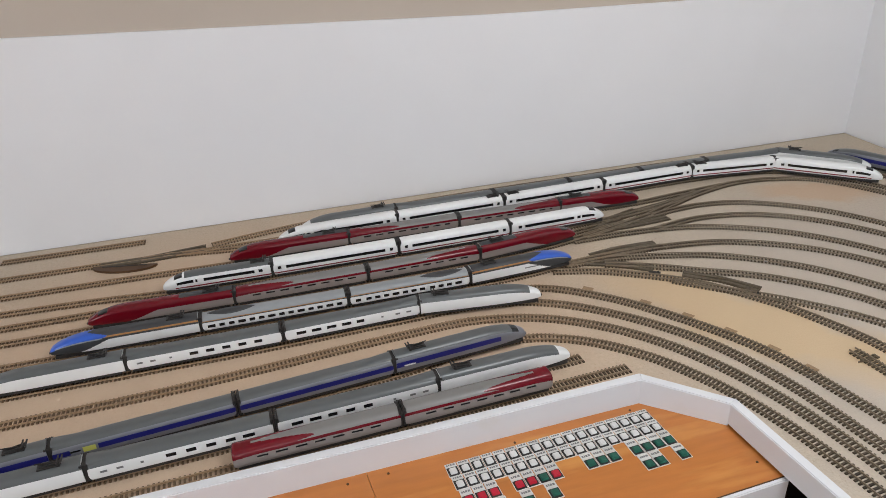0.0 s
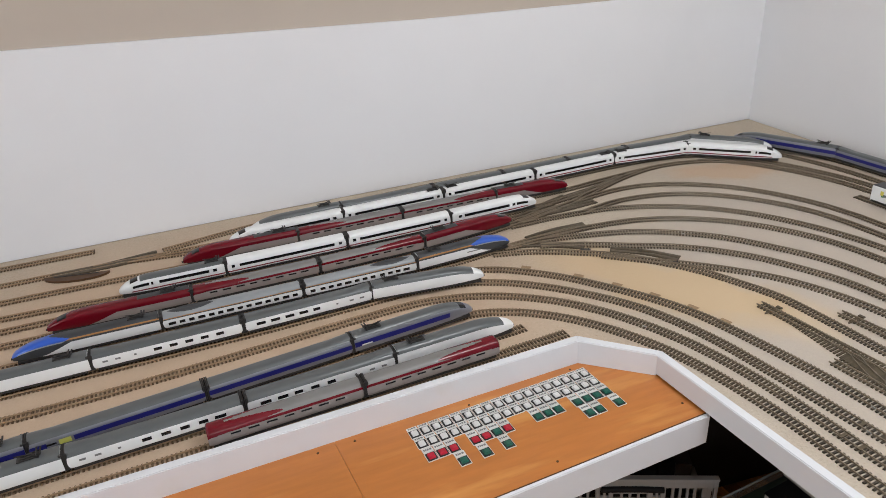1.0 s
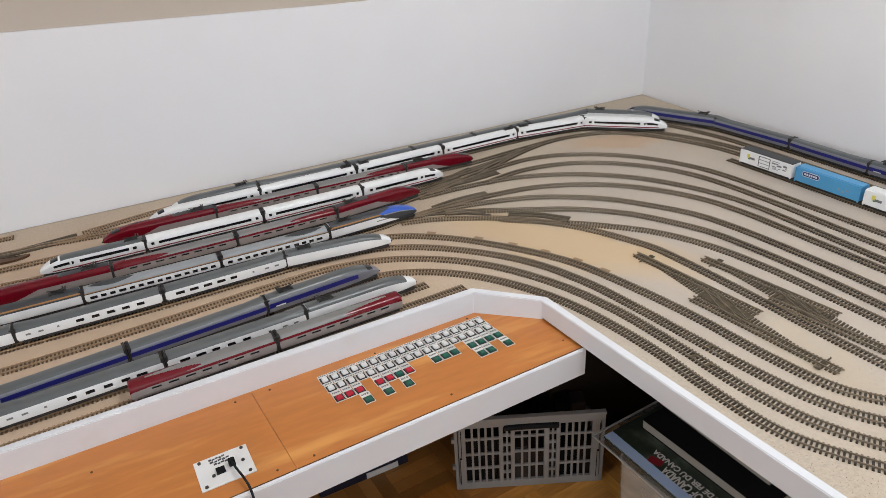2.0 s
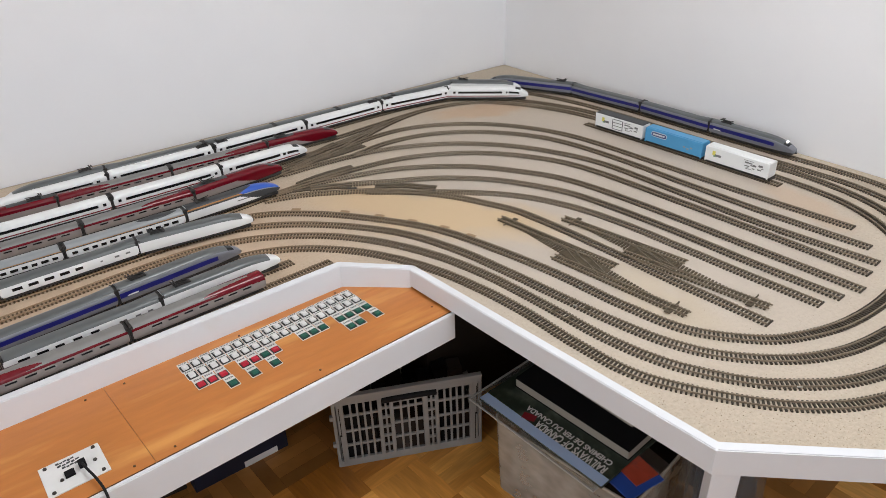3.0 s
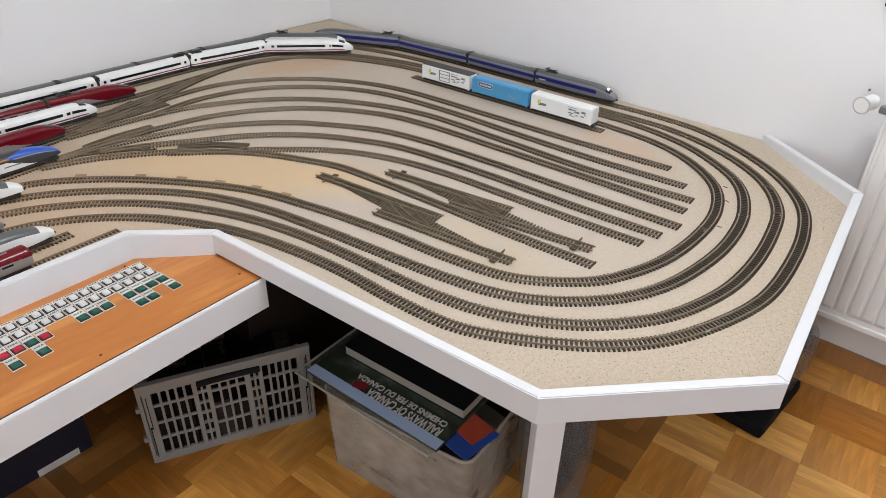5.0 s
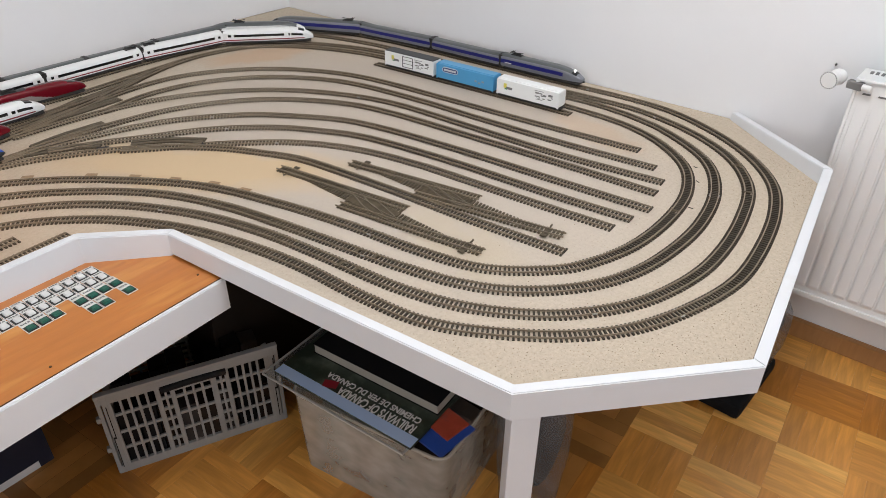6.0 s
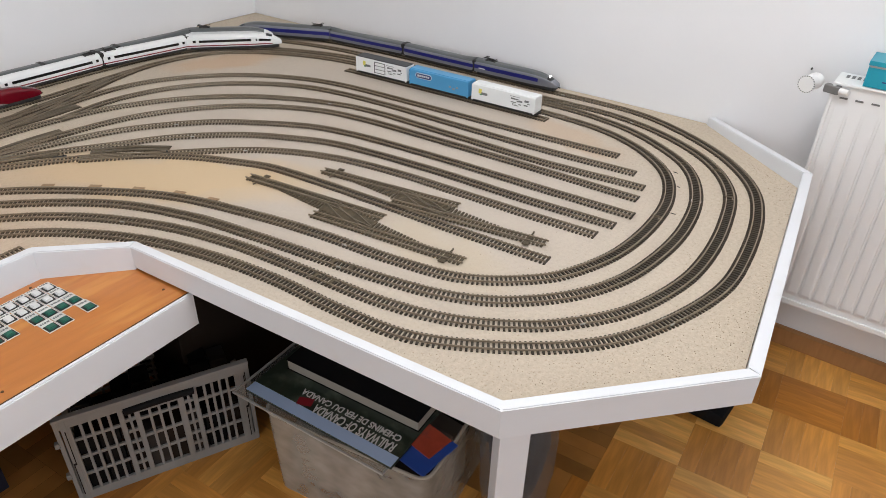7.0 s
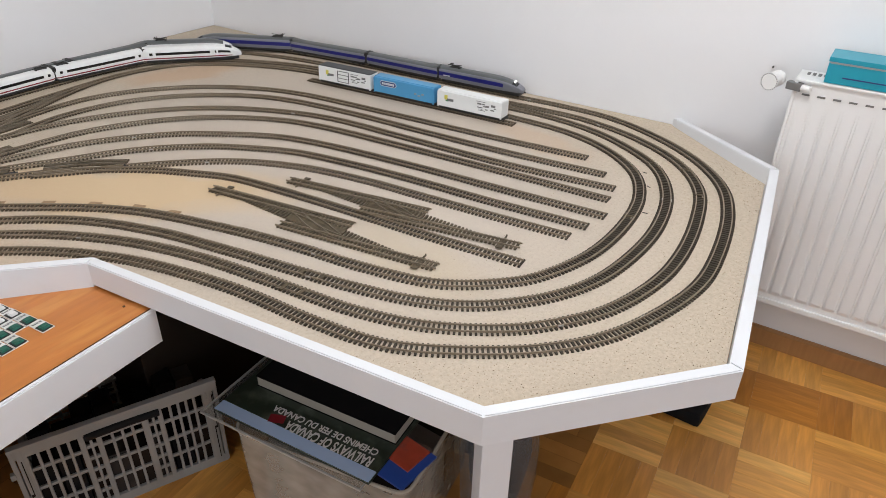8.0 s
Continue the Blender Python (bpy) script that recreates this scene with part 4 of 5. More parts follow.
power_car("grey_blue", -1.938, tg(-1.938), -1.640, tg(-1.640), GB_P, g)
g = "white train with grey roofs in the middle of the yard"
power_car("white_grey", -2.478, -0.730, -2.770, -0.732, WG_P, g)
coach("white_grey", -2.478, -0.730, -2.150, -0.727, WG_C, g, end=-1)
coach("white_grey", -2.150, -0.727, -1.836, -0.718, WG_C, g, end=1)
power_car("white_grey", -1.836, -0.718, -1.546, -0.750, WG_P, g)
g = "blue-nosed train in the yard"
power_car("blue_nose", -2.330, -0.625, -2.650, -0.625, EU_P, g)
coach("pale", -2.330, -0.625, -1.990, -0.625, EU_C, g, end=-1)
coach("pale", -1.990, -0.625, -1.685, -0.624, EU_C, g, end=1)
power_car("blue_nose", -1.685, -0.624, -1.405, -0.606, EU_P, g)
g = "front wine-red train in the yard"
power_car("red", -2.255, -0.525, -2.590, -0.522, RD_P, g)
coach("grey_red", -2.255, -0.525, -1.925, -0.521, RD_C, g, swoosh=-1)
coach("grey_red", -1.925, -0.521, -1.625, -0.513, RD_C, g, swoosh=1)
power_car("red", -1.625, -0.513, -1.335, -0.477, RD_P, g)
g = "short white train in the yard"
end_car(-2.160, -0.410, -2.432, -0.408, VE_E, g)
coach("white_band", -2.160, -0.410, -1.822, -0.408, VE_C, g)
coach("white_band", -1.822, -0.408, -1.500, -0.402, VE_C, g)
end_car(-1.500, -0.402, -1.205, -0.394, VE_E, g, grey_roof=False, panto=False)
g = "rear wine-red train in the yard"
power_car("red", -1.943, -0.300, -2.268, -0.298, RD_P, g)
coach("grey_red", -1.943, -0.300, -1.620, -0.300, RD_C, g, swoosh=-1)
coach("grey_red", -1.620, -0.300, -1.305, -0.306, RD_C, g, swoosh=1)
power_car("red", -1.305, -0.306, -1.050, -0.318, RD_P, g)
g = "long white train at the back of the yard"
end_car(-1.790, -0.230, -2.135, -0.236, VE_E, g, grey_roof=False, panto=False)
coach("white_band", -1.790, -0.230, -1.455, -0.223, VE_C, g, panto=1)
coach("white_band", -1.455, -0.223, -1.120, -0.214, VE_C, g, panto=-1)
coach("white_band", -1.120, -0.214, -0.800, -0.205, VE_C, g, panto=1)
coach("white_band", -0.800, -0.205, -0.510, -0.244, VE_C, g, panto=-1)
end_car(-0.510, -0.244, -0.275, -0.455, VE_E, g, grey_roof=False, panto=False)
g = "grey-roofed train along the back wall"
power_car("white_grey", -1.782, -0.174, -2.066, -0.182, WG_P, g)
coach("white_grey", -1.782, -0.174, -1.466, -0.169, WG_C, g, hump=-1)
coach("white_grey", -1.466, -0.169, -1.214, -0.166, WG_C, g)
coach("white_grey", -1.214, -0.166, -0.960, -0.162, WG_C, g)
coach("white_grey", -0.960, -0.162, -0.717, -0.160, WG_C, g)
coach("white_grey", -0.717, -0.160, -0.445, -0.176, WG_C, g, hump=1)
power_car("white_grey", -0.445, -0.176, -0.240, -0.372, WG_P, g)
g = "grey and blue train on the outer line with its headlights on"
power_car("grey_blue", -0.112, -0.535, -0.270, -0.210, GB_P, g)
coach("grey_blue", -0.112, -0.535, -0.082, -0.850, GB_C, g, hump=-1)
coach("grey_blue", -0.082, -0.850, -0.074, -1.135, GB_C, g, hump=1)
power_car("grey_blue", -0.074, -1.135, -0.062, -1.425, "grey model power car with deep blue stripe and lit headlights", g, lit=True)


def box_wagon(x0, y0, x1, y1, tint, label, kind):
    m, length = place_on(x0, y0, x1, y1)
    root = thing("box_wagon", m, label, "goods wagon", "three box wagons on a siding")
    body, low, high = length - 0.010, 0.0115, 0.0560
    w = 0.041
    bm = boxed((0, 0, (low + high) / 2), (body, w, high - low), bevel=0.0022)
    part("body", bm, M[tint], root)
    part("roof", boxed((0, 0, high + 0.0010), (body - 0.003, w * (0.97 if kind == "half" else 0.78), 0.0022), bevel=0.0008), M["anthracite" if kind == "half" else tint], root)
    running_gear(root, length, low, True)
    f = -w / 2 - 0.0003
    for s in (-1, 1):
        part("corner_post", boxed((s * (body / 2 - 0.0025), f, (low + high) / 2 - 0.002), (0.004, 0.0012, high - low)), M[tint], root)
        part("buffer_beam", boxed((s * (length / 2 - 0.004), 0, 0.0085), (0.006, 0.030, 0.005)), M["under"], root)
    if kind == "oval":
        mid = -body * 0.25
        for name, wide, tall, deep, mat, note in (("sign_rim", 0.058, 0.0165, 0.0010, "print_white", "white rim of the sign"), ("sign_field", 0.0545, 0.0130, 0.0018, "navy", "navy rounded sign")):
            bm = bmesh.new()
            ends = [(s * (wide - tall) / 2 + tall / 2 * math.cos(a), tall / 2 * math.sin(a)) for s, a0 in ((1, -90), (-1, 90)) for a in (radians(a0 + 180 * k / 10) for k in range(11))]
            prism(bm, ends, 0, deep / 2)
            bm.transform(pose(mid, f, low + 0.030, 90))
            part(name, bm, M[mat], root, note)
        bm = bmesh.new()
        for k, tall in enumerate((0.0066, 0.0058, 0.0058, 0.0062, 0.0058, 0.0066)):
            box(bm, (mid - 0.0185 + k * 0.0074, f - 0.0011, low + 0.030), (0.0054, 0.0006, tall))
        part("sign_lettering", bm, M["print_white"], root)
        for dx, dz in ((0.20, 0.018), (0.26, 0.014), (0.32, 0.020)):
            part("small_mark", boxed((body * dx, f, low + dz), (0.008, 0.0006, 0.005)), M["iceblue"], root)
    else:
        x = -body * (0.33 if kind == "half" else 0.36)
        part("sun_mark", boxed((x, f, low + 0.028), (0.010, 0.0006, 0.013)), M["sun"], root)
        part("name_bar", boxed((x + 0.014, f, low + 0.022), (0.020, 0.0006, 0.007)), M["ink"], root)
        part("leaf_mark", boxed((x + 0.003, f - 0.0003, low + 0.019), (0.008, 0.0006, 0.004)), M["greenprint"], root)
        for i, (u, v, a, b) in enumerate(((0.16, 0.030, 0.012, 0.008), (0.22, 0.030, 0.010, 0.006), (0.17, 0.020, 0.016, 0.005), (0.28, 0.026, 0.010, 0.009), (0.37, 0.030, 0.013, 0.011), (0.36, 0.018, 0.012, 0.006), (0.20, 0.012, 0.020, 0.003), (0.19, 0.0365, 0.030, 0.0022), (0.24, 0.0245, 0.008, 0.006), (0.18, 0.0155, 0.012, 0.0022), (0.40, 0.0235, 0.007, 0.004), (0.27, 0.0165, 0.008, 0.005))):
            part("lettering_bar", boxed((body * u, f, low + v), (a, 0.0005, b * 0.55)), M["ink"], root)
        if kind == "half":
            for u in (-0.125, 0.085):
                part("door_bar", boxed((body * u, f, low + 0.022), (0.0020, 0.0012, 0.034)), M["anthracite"], root)
            for z in (0.0060, 0.0170, 0.0280, 0.0385):
                part("door_rail", boxed((-body * 0.02, f, low + z), (body * 0.21, 0.0012, 0.0016)), M["anthracite" if z in (0.0060, 0.0385) else "ink"], root)
    return root


box_wagon(-0.302, -0.838, -0.291, -1.041, "white", "white model box wagon with small grey lettering bars", "half")
box_wagon(-0.291, -1.043, -0.281, -1.261, "sky", "sky-blue model box wagon with rounded navy sign", "oval")
box_wagon(-0.281, -1.263, -0.273, -1.477, "white", "white model box wagon with yellow sun mark", "plain")


# ================= control panel =================
PANEL_Z = 0.572
# the shelf's front edge drifts a little away from the rim towards the far end
shelf = thing("control_shelf", pose(0, 0, 0), "white painted shelf box below the deck rim, carrying the switch panels", "control shelf")
part("front_board", beam(bmesh.new(), (-3.6, -1.498), (-1.349, -1.3713), 0.012, 0.503, PANEL_Z - 0.0005), M["fascia"], shelf)
part("end_board", beam(bmesh.new(), (-1.363, -1.365), (-1.367, -1.236), 0.012, 0.503, PANEL_Z - 0.0005), M["fascia"], shelf)
part("bottom_board", prism(bmesh.new(), [(-3.6, -1.190), (-1.489, -1.126), (-1.380, -1.238), (-1.378, -1.364), (-3.6, -1.488)], 0.508, 0.516), M["fascia"], shelf)


def wood_panel(outline, label):
    p = thing("switch_panel", pose(0, 0, 0), label, "control panel", "wooden switch panels")
    part("panel_board", prism(bmesh.new(), outline, PANEL_Z - 0.0035, PANEL_Z), M["panel"], p)
    return p


right_panel = wood_panel([(-2.037, -1.1412), (-1.490, -1.1235), (-1.3500, -1.2390), (-1.3500, -1.3676), (-1.63, -1.3830), (-2.012, -1.4043)], "orange varnished plywood panel screwed down, full of switches")
left_panel = wood_panel([(-3.5, -1.1910), (-2.0377, -1.1413), (-2.0127, -1.4045), (-3.5, -1.4880)], "orange varnished plywood panel with a white socket plate")
# dark strips drawn in place of the shadowed gap along the panels' front
part("panel_edge", beam(bmesh.new(), (-2.0115, -1.4053), (-1.3500, -1.3690), 0.0022, PANEL_Z - 0.0030, PANEL_Z + 0.0006), M["screw"], right_panel, "dark strip painted in for the shadowed gap")
part("panel_edge", beam(bmesh.new(), (-3.49, -1.4885), (-2.0125, -1.4054), 0.0022, PANEL_Z - 0.0030, PANEL_Z + 0.0006), M["screw"], left_panel, "dark strip painted in for the shadowed gap")
for owner, spots in ((right_panel, ((-2.000, -1.156), (-1.76, -1.152), (-1.517, -1.137), (-1.374, -1.327), (-1.676, -1.364), (-1.975, -1.388))), (left_panel, ((-2.073, -1.159), (-2.045, -1.390), (-2.35, -1.222), (-2.42, -1.412)))):
    for x, y in spots:
        part("screw", tube(bmesh.new(), pose(x, y, PANEL_Z + 0.0004), 0.0026, 0.0022, 0.0016, 14), M["screw"], owner)


def switch(m, colour, label, strip):
    """One push-button: white label strip, thin bezel, dark recess and a domed square cap; strip: the label's height."""
    s = thing("push_button", m, label, "switch", "push-buttons on the panel")
    bm = bmesh.new()
    for x in (-0.0104, 0.0104):
        box(bm, (x, -0.0050, 0.0008), (0.0008, 0.0226, 0.0016))
    for y in (-0.0164, 0.0060):
        box(bm, (0, y, 0.0008), (0.0216, 0.0008, 0.0016))
    part("bezel", bm, M["print_white"], s, "thin white square bezel")
    part("well", boxed((0, -0.0052, 0.0006), (0.0200, 0.0216, 0.0012)), M["key_base"], s, "black recess")
    mid = 0.0070 + strip / 2
    part("label_tile", boxed((0, mid, 0.0008), (0.0212, strip, 0.0016), bevel=0.0003), M["label_white"], s)
    for x, w in ((-0.0068, 0.0026), (-0.0032, 0.0022), (0.0006, 0.0034), (0.0058, 0.0040)):
        part("label_mark", boxed((x, mid + 0.0002, 0.0018), (w, min(0.0042, strip * 0.42), 0.0004)), M["ink"], s)
    wide, deep = (0.0138, 0.0150) if colour == "key_white" else (0.0150, 0.0158)
    bm = boxed((0, -0.0052, 0.0034), (wide, deep, 0.0046))
    for v in bm.verts:
        if v.co.z > 0.003:
            v.co.x, v.co.y = v.co.x * 0.80, -0.0052 + (v.co.y + 0.0052) * 0.80
    bmesh.ops.bevel(bm, geom=bm.edges[:], offset=0.0012, segments=2, affect="EDGES")
    part("key_cap", bm, M[colour], s)
    return s


ALONG = Vector((0.0230, 0.0014))
ROWS = [Vector(p) for p in ((-1.8890, -1.1825), (-1.8855, -1.2145), (-1.8805, -1.2525), (-1.8755, -1.2905))]
kinds = {}


def put_switch(col, row, colour):
    p = ROWS[row] + ALONG * col
    m = pose(p.x, p.y, PANEL_Z, 0, 0, 3.8)
    strip = (0.0078, 0.0082, 0.0136, 0.0136)[row]
    key = (colour, strip)
    name = {"key_white": "white", "key_red": "red", "key_green": "dark green"}[colour]
    if key in kinds:
        copy_thing(kinds[key], m)
    else:
        kinds[key] = switch(m, colour, f"square {name} push-button in a white bezel below its label strip", strip)


for col in range(18):
    put_switch(col, 0, "key_white")
    put_switch(col, 1, "key_white")
for col, colour in ((0, "key_red"), (1, "key_red"), (2, "key_red"), (4, "key_red"), (5, "key_red"), (6, "key_green"), (7, "key_red"), (10, "key_green"), (11, "key_green"), (12, "key_green"),
                    (14, "key_green"), (15, "key_green"), (16, "key_green"), (17, "key_green")):
    put_switch(col, 2, colour)
for col in (2, 4, 6, 14, 15, 17):
    put_switch(col, 3, "key_green")

plate = thing("socket_plate", pose(-2.129, -1.336, PANEL_Z, 0, 0, 2.6), "white metal socket plate with a black plug in it", "socket plate")
part("plate", boxed((0, 0, 0.0012), (0.098, 0.080, 0.0024), bevel=0.0008), M["print_white"], plate)
part("socket", boxed((-0.008, -0.006, 0.004), (0.016, 0.015, 0.006), bevel=0.0008), M["black"], plate)
part("plug", boxed((0.014, 0.000, 0.008), (0.0120, 0.0120, 0.0130), bevel=0.0015), M["black"], plate)
for x, y in ((-0.039, 0.033), (0.039, 0.033), (-0.039, -0.033), (0.039, -0.033), (-0.022, -0.012), (0.034, 0.0)):
    part("bolt", tube(bmesh.new(), pose(x, y, 0.0032), 0.0036, 0.0030, 0.0030, 12), M["wheel"], plate)
for i, (x, y, w) in enumerate(((-0.008, 0.031, 0.030), (-0.004, 0.0235, 0.036), (0.000, 0.0160, 0.032))):
    for k in range(5):  # hand-written words of uneven length
        part("lettering_bar", boxed((x - w / 2 + w * (k + 0.5) / 5, y + 0.0006 * (-1) ** k, 0.0026), (w * (0.15 if k % 2 else 0.18), 0.0046 if k in (0, 3) else 0.0034, 0.0006), 8), M["anthracite"], plate)
cable = bent_tube(bmesh.new(), [(-2.115, -1.338, PANEL_Z + 0.012), (-2.111, -1.362, PANEL_Z + 0.014), (-2.104, -1.390, PANEL_Z + 0.013), (-2.099, -1.418, PANEL_Z + 0.006), (-2.100, -1.434, 0.562), (-2.112, -1.441, 0.553), (-2.124, -1.440, 0.560), (-2.117, -1.437, 0.569), (-2.106, -1.445, 0.556), (-2.101, -1.448, 0.53), (-2.10, -1.45, 0.40), (-2.10, -1.45, 0.012)], 0.0023)
tagged(part("plug_cable", cable, M["rubber"], None, "", True), "black cable hanging from the plug over the shelf edge", "cable")


# ================= under the deck =================
def folding_crate():
    """A grey folding crate; each side is a frame of slotted fields, and the long front stands at an angle to the wall."""
    a, b = Vector((-1.557, -1.106)), Vector((-1.190, -1.275))
    length, deep, tall = (b - a).length, 0.30, 0.250
    d = math.degrees(math.atan2(b.y - a.y, b.x - a.x))
    c = thing("folding_crate", pose(a.x, a.y, 0, 0, 0, d), "light grey plastic folding crate with slotted sides and a hand grip", "crate")
    wall_t = 0.009

    def bar(name, p, x0, x1, z0, z1, back=0.0, thick=wall_t):
        part(name, boxed(((x0 + x1) / 2, back, (z0 + z1) / 2), (x1 - x0, thick, z1 - z0), bevel=min(0.0016, 0.3 * min(x1 - x0, z1 - z0))), M["crate"], p)

    def field(p, x0, x1, columns, z0, z1, rows, gap, rib):
        """Slots between upright bars; rows: the shares of the height at which cross bars run."""
        pitch = (x1 - x0) / columns
        for k in range(1, columns):
            bar("upright_bar", p, x0 + k * pitch - rib / 2, x0 + k * pitch + rib / 2, z0 - 0.002, z1 + 0.002, 0.0003, wall_t * 0.8)
        for share in rows:
            z = z0 + (z1 - z0) * share
            bar("cross_bar", p, x0 - 0.001, x1 + 0.001, z - gap / 2, z + gap / 2, 0.0006, wall_t * 0.7)

    def side(name, m, long, fields, high):
        p = part(name, boxed((long / 2, 0, 0.012), (long - 0.004, wall_t, 0.024), bevel=0.0015), M["crate"], c)
        p.matrix_basis = m
        top = high * 0.875
        bar("top_rail", p, 0.002, long - 0.002, top, high)
        bar("rim_lip", p, 0.0, long, high - 0.006, high + 0.001, -0.002, wall_t + 0.006)
        edge = 0.024
        for x0, x1 in ((0.0, 0.009), (0.0115, edge), (long - edge, long - 0.0115), (long - 0.009, long)):
            bar("corner_post", p, x0, x1, 0.002, high - 0.006, -0.0004)
        x = edge
        for u0, u1, columns, z1, rows, gap, rib in fields:
            bar("field_post", p, x - 0.001, u0 * long, 0.020, top + 0.002, -0.0002)
            field(p, u0 * long, u1 * long, columns, 0.024, z1 * high, rows, gap, rib)
            if z1 < 0.86:
                bar("field_head", p, u0 * long - 0.001, u1 * long + 0.001, z1 * high, top + 0.002, 0.0001)
            x = u1 * long
        bar("field_post", p, x, long - edge + 0.001, 0.020, top + 0.002, -0.0002)
        return p

    wide, slim = (0.255, 0.515, 0.790), (0.15, 0.32, 0.49, 0.66, 0.83)
    fields = ((0.075, 0.300, 5, 0.872, wide, 0.0075, 0.0062), (0.325, 0.378, 2, 0.872, slim, 0.0085, 0.0055), (0.402, 0.600, 4, 0.800, (0.29, 0.58, 0.88), 0.0075, 0.0062),
              (0.632, 0.682, 2, 0.872, slim, 0.0085, 0.0055), (0.705, 0.915, 5, 0.872, wide, 0.0075, 0.0062))
    front_side = side("front_side", pose(0, 0, 0), length, fields, tall)
    # the grip is an open slot; a black bar stands for its shade
    grip = []
    for k in range(13):
        u = -1 + 2 * k / 12
        grip.append((length * (0.510 + 0.180 * u), -0.0052, tall * 0.868 - 0.0020 * u * u))
    part("hand_grip", bent_tube(bmesh.new(), grip, 0.0085, 12), M["rubber"], front_side, "black rounded bar for the shade in the grip slot", True)
    plain = ((0.14, 0.86, 9, 0.872, wide, 0.0075, 0.0062),)
    side("back_side", pose(0, deep, 0), length, plain, 0.110)
    side("end_side", pose(0.0065, 0.004, 0, 0, 0, 90), deep, plain, 0.110)
    side("end_side", pose(length - 0.0065, 0.004, 0, 0, 0, 90), deep, plain, 0.110)
    part("bottom", boxed((length / 2, deep / 2, 0.006), (length - 0.03, deep - 0.02, 0.012)), M["crate"], c)
    # the folding joint: a dark stepped slit beside each corner
    for x in (0.0162, length - 0.0162):
        for dx, z0, z1 in ((-0.0022, 0.020, 0.112), (0.0022, 0.118, 0.212)):
            part("hinge_slit", boxed((x + dx, -0.0046, (z0 + z1) / 2), (0.0020, 0.0016, z1 - z0)), M["rubber"], front_side)
        part("hinge_slit", boxed((x, -0.0046, 0.115), (0.0064, 0.0016, 0.0060)), M["rubber"], front_side)
    for z in (0.085, 0.180):
        part("latch", boxed((-0.003, -0.002, z), (0.010, 0.012, 0.014), bevel=0.002), M["crate"], c)
    # packed goods; the shade behind the slots is put into their near-black tones
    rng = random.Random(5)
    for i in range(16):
        s = thing("packed_carton", c.matrix_basis @ pose(0.05 + (i % 8) * (length - 0.1) / 7, 0.035 + 0.09 * (i // 8), 0.0125), "small packed carton, darkened for the shade inside the crate", "carton", "cartons in the crate")
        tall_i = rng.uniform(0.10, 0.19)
        tone = ("dark_things", "black", "dark_things", "nearblack", "maroon", "rubber")[rng.randrange(6)]
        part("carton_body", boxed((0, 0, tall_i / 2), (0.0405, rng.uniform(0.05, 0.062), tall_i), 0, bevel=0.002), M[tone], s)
    return c


folding_crate()


def storage_box(m, sx, sy, tall, label, flare=0.007):
    """A cloudy tub: thin flared walls, rolled rim, flat bottom."""
    c = thing("storage_box", m, label, "storage box")
    bm = bmesh.new()
    rings = []
    for z, grow in ((0.0, -flare), (0.02, -flare * 0.95), (tall * 0.6, -flare * 0.35), (tall, 0)):
        hx, hy, r = sx / 2 + grow, sy / 2 + grow, 0.025
        ring = []
        for cx, cy, a0 in ((hx - r, hy - r, 0), (-hx + r, hy - r, 90), (-hx + r, -hy + r, 180), (hx - r, -hy + r, 270)):
            for k in range(5):
                a = radians(a0 + 22.5 * k)
                ring.append((cx + r * math.cos(a), cy + r * math.sin(a), z))
        rings.append(ring)
    vs = [[bm.verts.new(p) for p in ring] for ring in rings]
    for a, b in zip(vs, vs[1:]):
        for k in range(20):
            bm.faces.new((a[k], a[(k + 1) % 20], b[(k + 1) % 20], b[k]))
    bm.faces.new(vs[0][::-1])
    part("tub", bm, M["box"], c, "cloudy clear plastic tub", True)
    rim = [tuple(p) for p in rings[-1]]
    bm = bent_tube(bmesh.new(), [*rim, rim[0]], 0.0042, 8)
    part("rim", bm, M["box"], c)
    return c


BOX_AT = pose(-1.066, -1.582, 0, 0, 0, 9)
tub = storage_box(BOX_AT, 0.345, 0.395, 0.238, "clear plastic storage tub heaped with railway books under the deck")
rng = random.Random(11)
for i in range(14):
    x, y = -0.10 + 0.066 * (i % 4), -0.128 + 0.085 * (i // 4)
    bag = thing("packed_thing", BOX_AT @ pose(x, y, 0.004, 0, 0, rng.uniform(-20, 20)), "pale wrapped thing inside the clear tub", "wrapped thing", "things in the tub")
    hgt = rng.uniform(0.12, 0.20)
    part("wrapping", boxed((0, 0, hgt / 2), (0.068, 0.09, hgt), 0, bevel=0.012), M[("paper", "warm", "old_paper", "nearblack", "ink", "warmroof")[rng.randrange(6)]], bag, "", True)


def book(m, w, d, thick, cover, label, leaves="paper"):
    """A closed book lying flat: two covers and the leaves between."""
    b = thing("book", m, label, "book", "books on the tub")
    part("page_block", boxed((0, 0, thick / 2), (w - 0.004, d - 0.004, thick - 0.003)), M[leaves], b)
    part("cover", boxed((0, 0, thick - 0.0006), (w, d, 0.0014), bevel=0.0003), M[cover], b)
    part("back_cover", boxed((0, 0, 0.0007), (w, d, 0.0014)), M[cover], b)
    return b


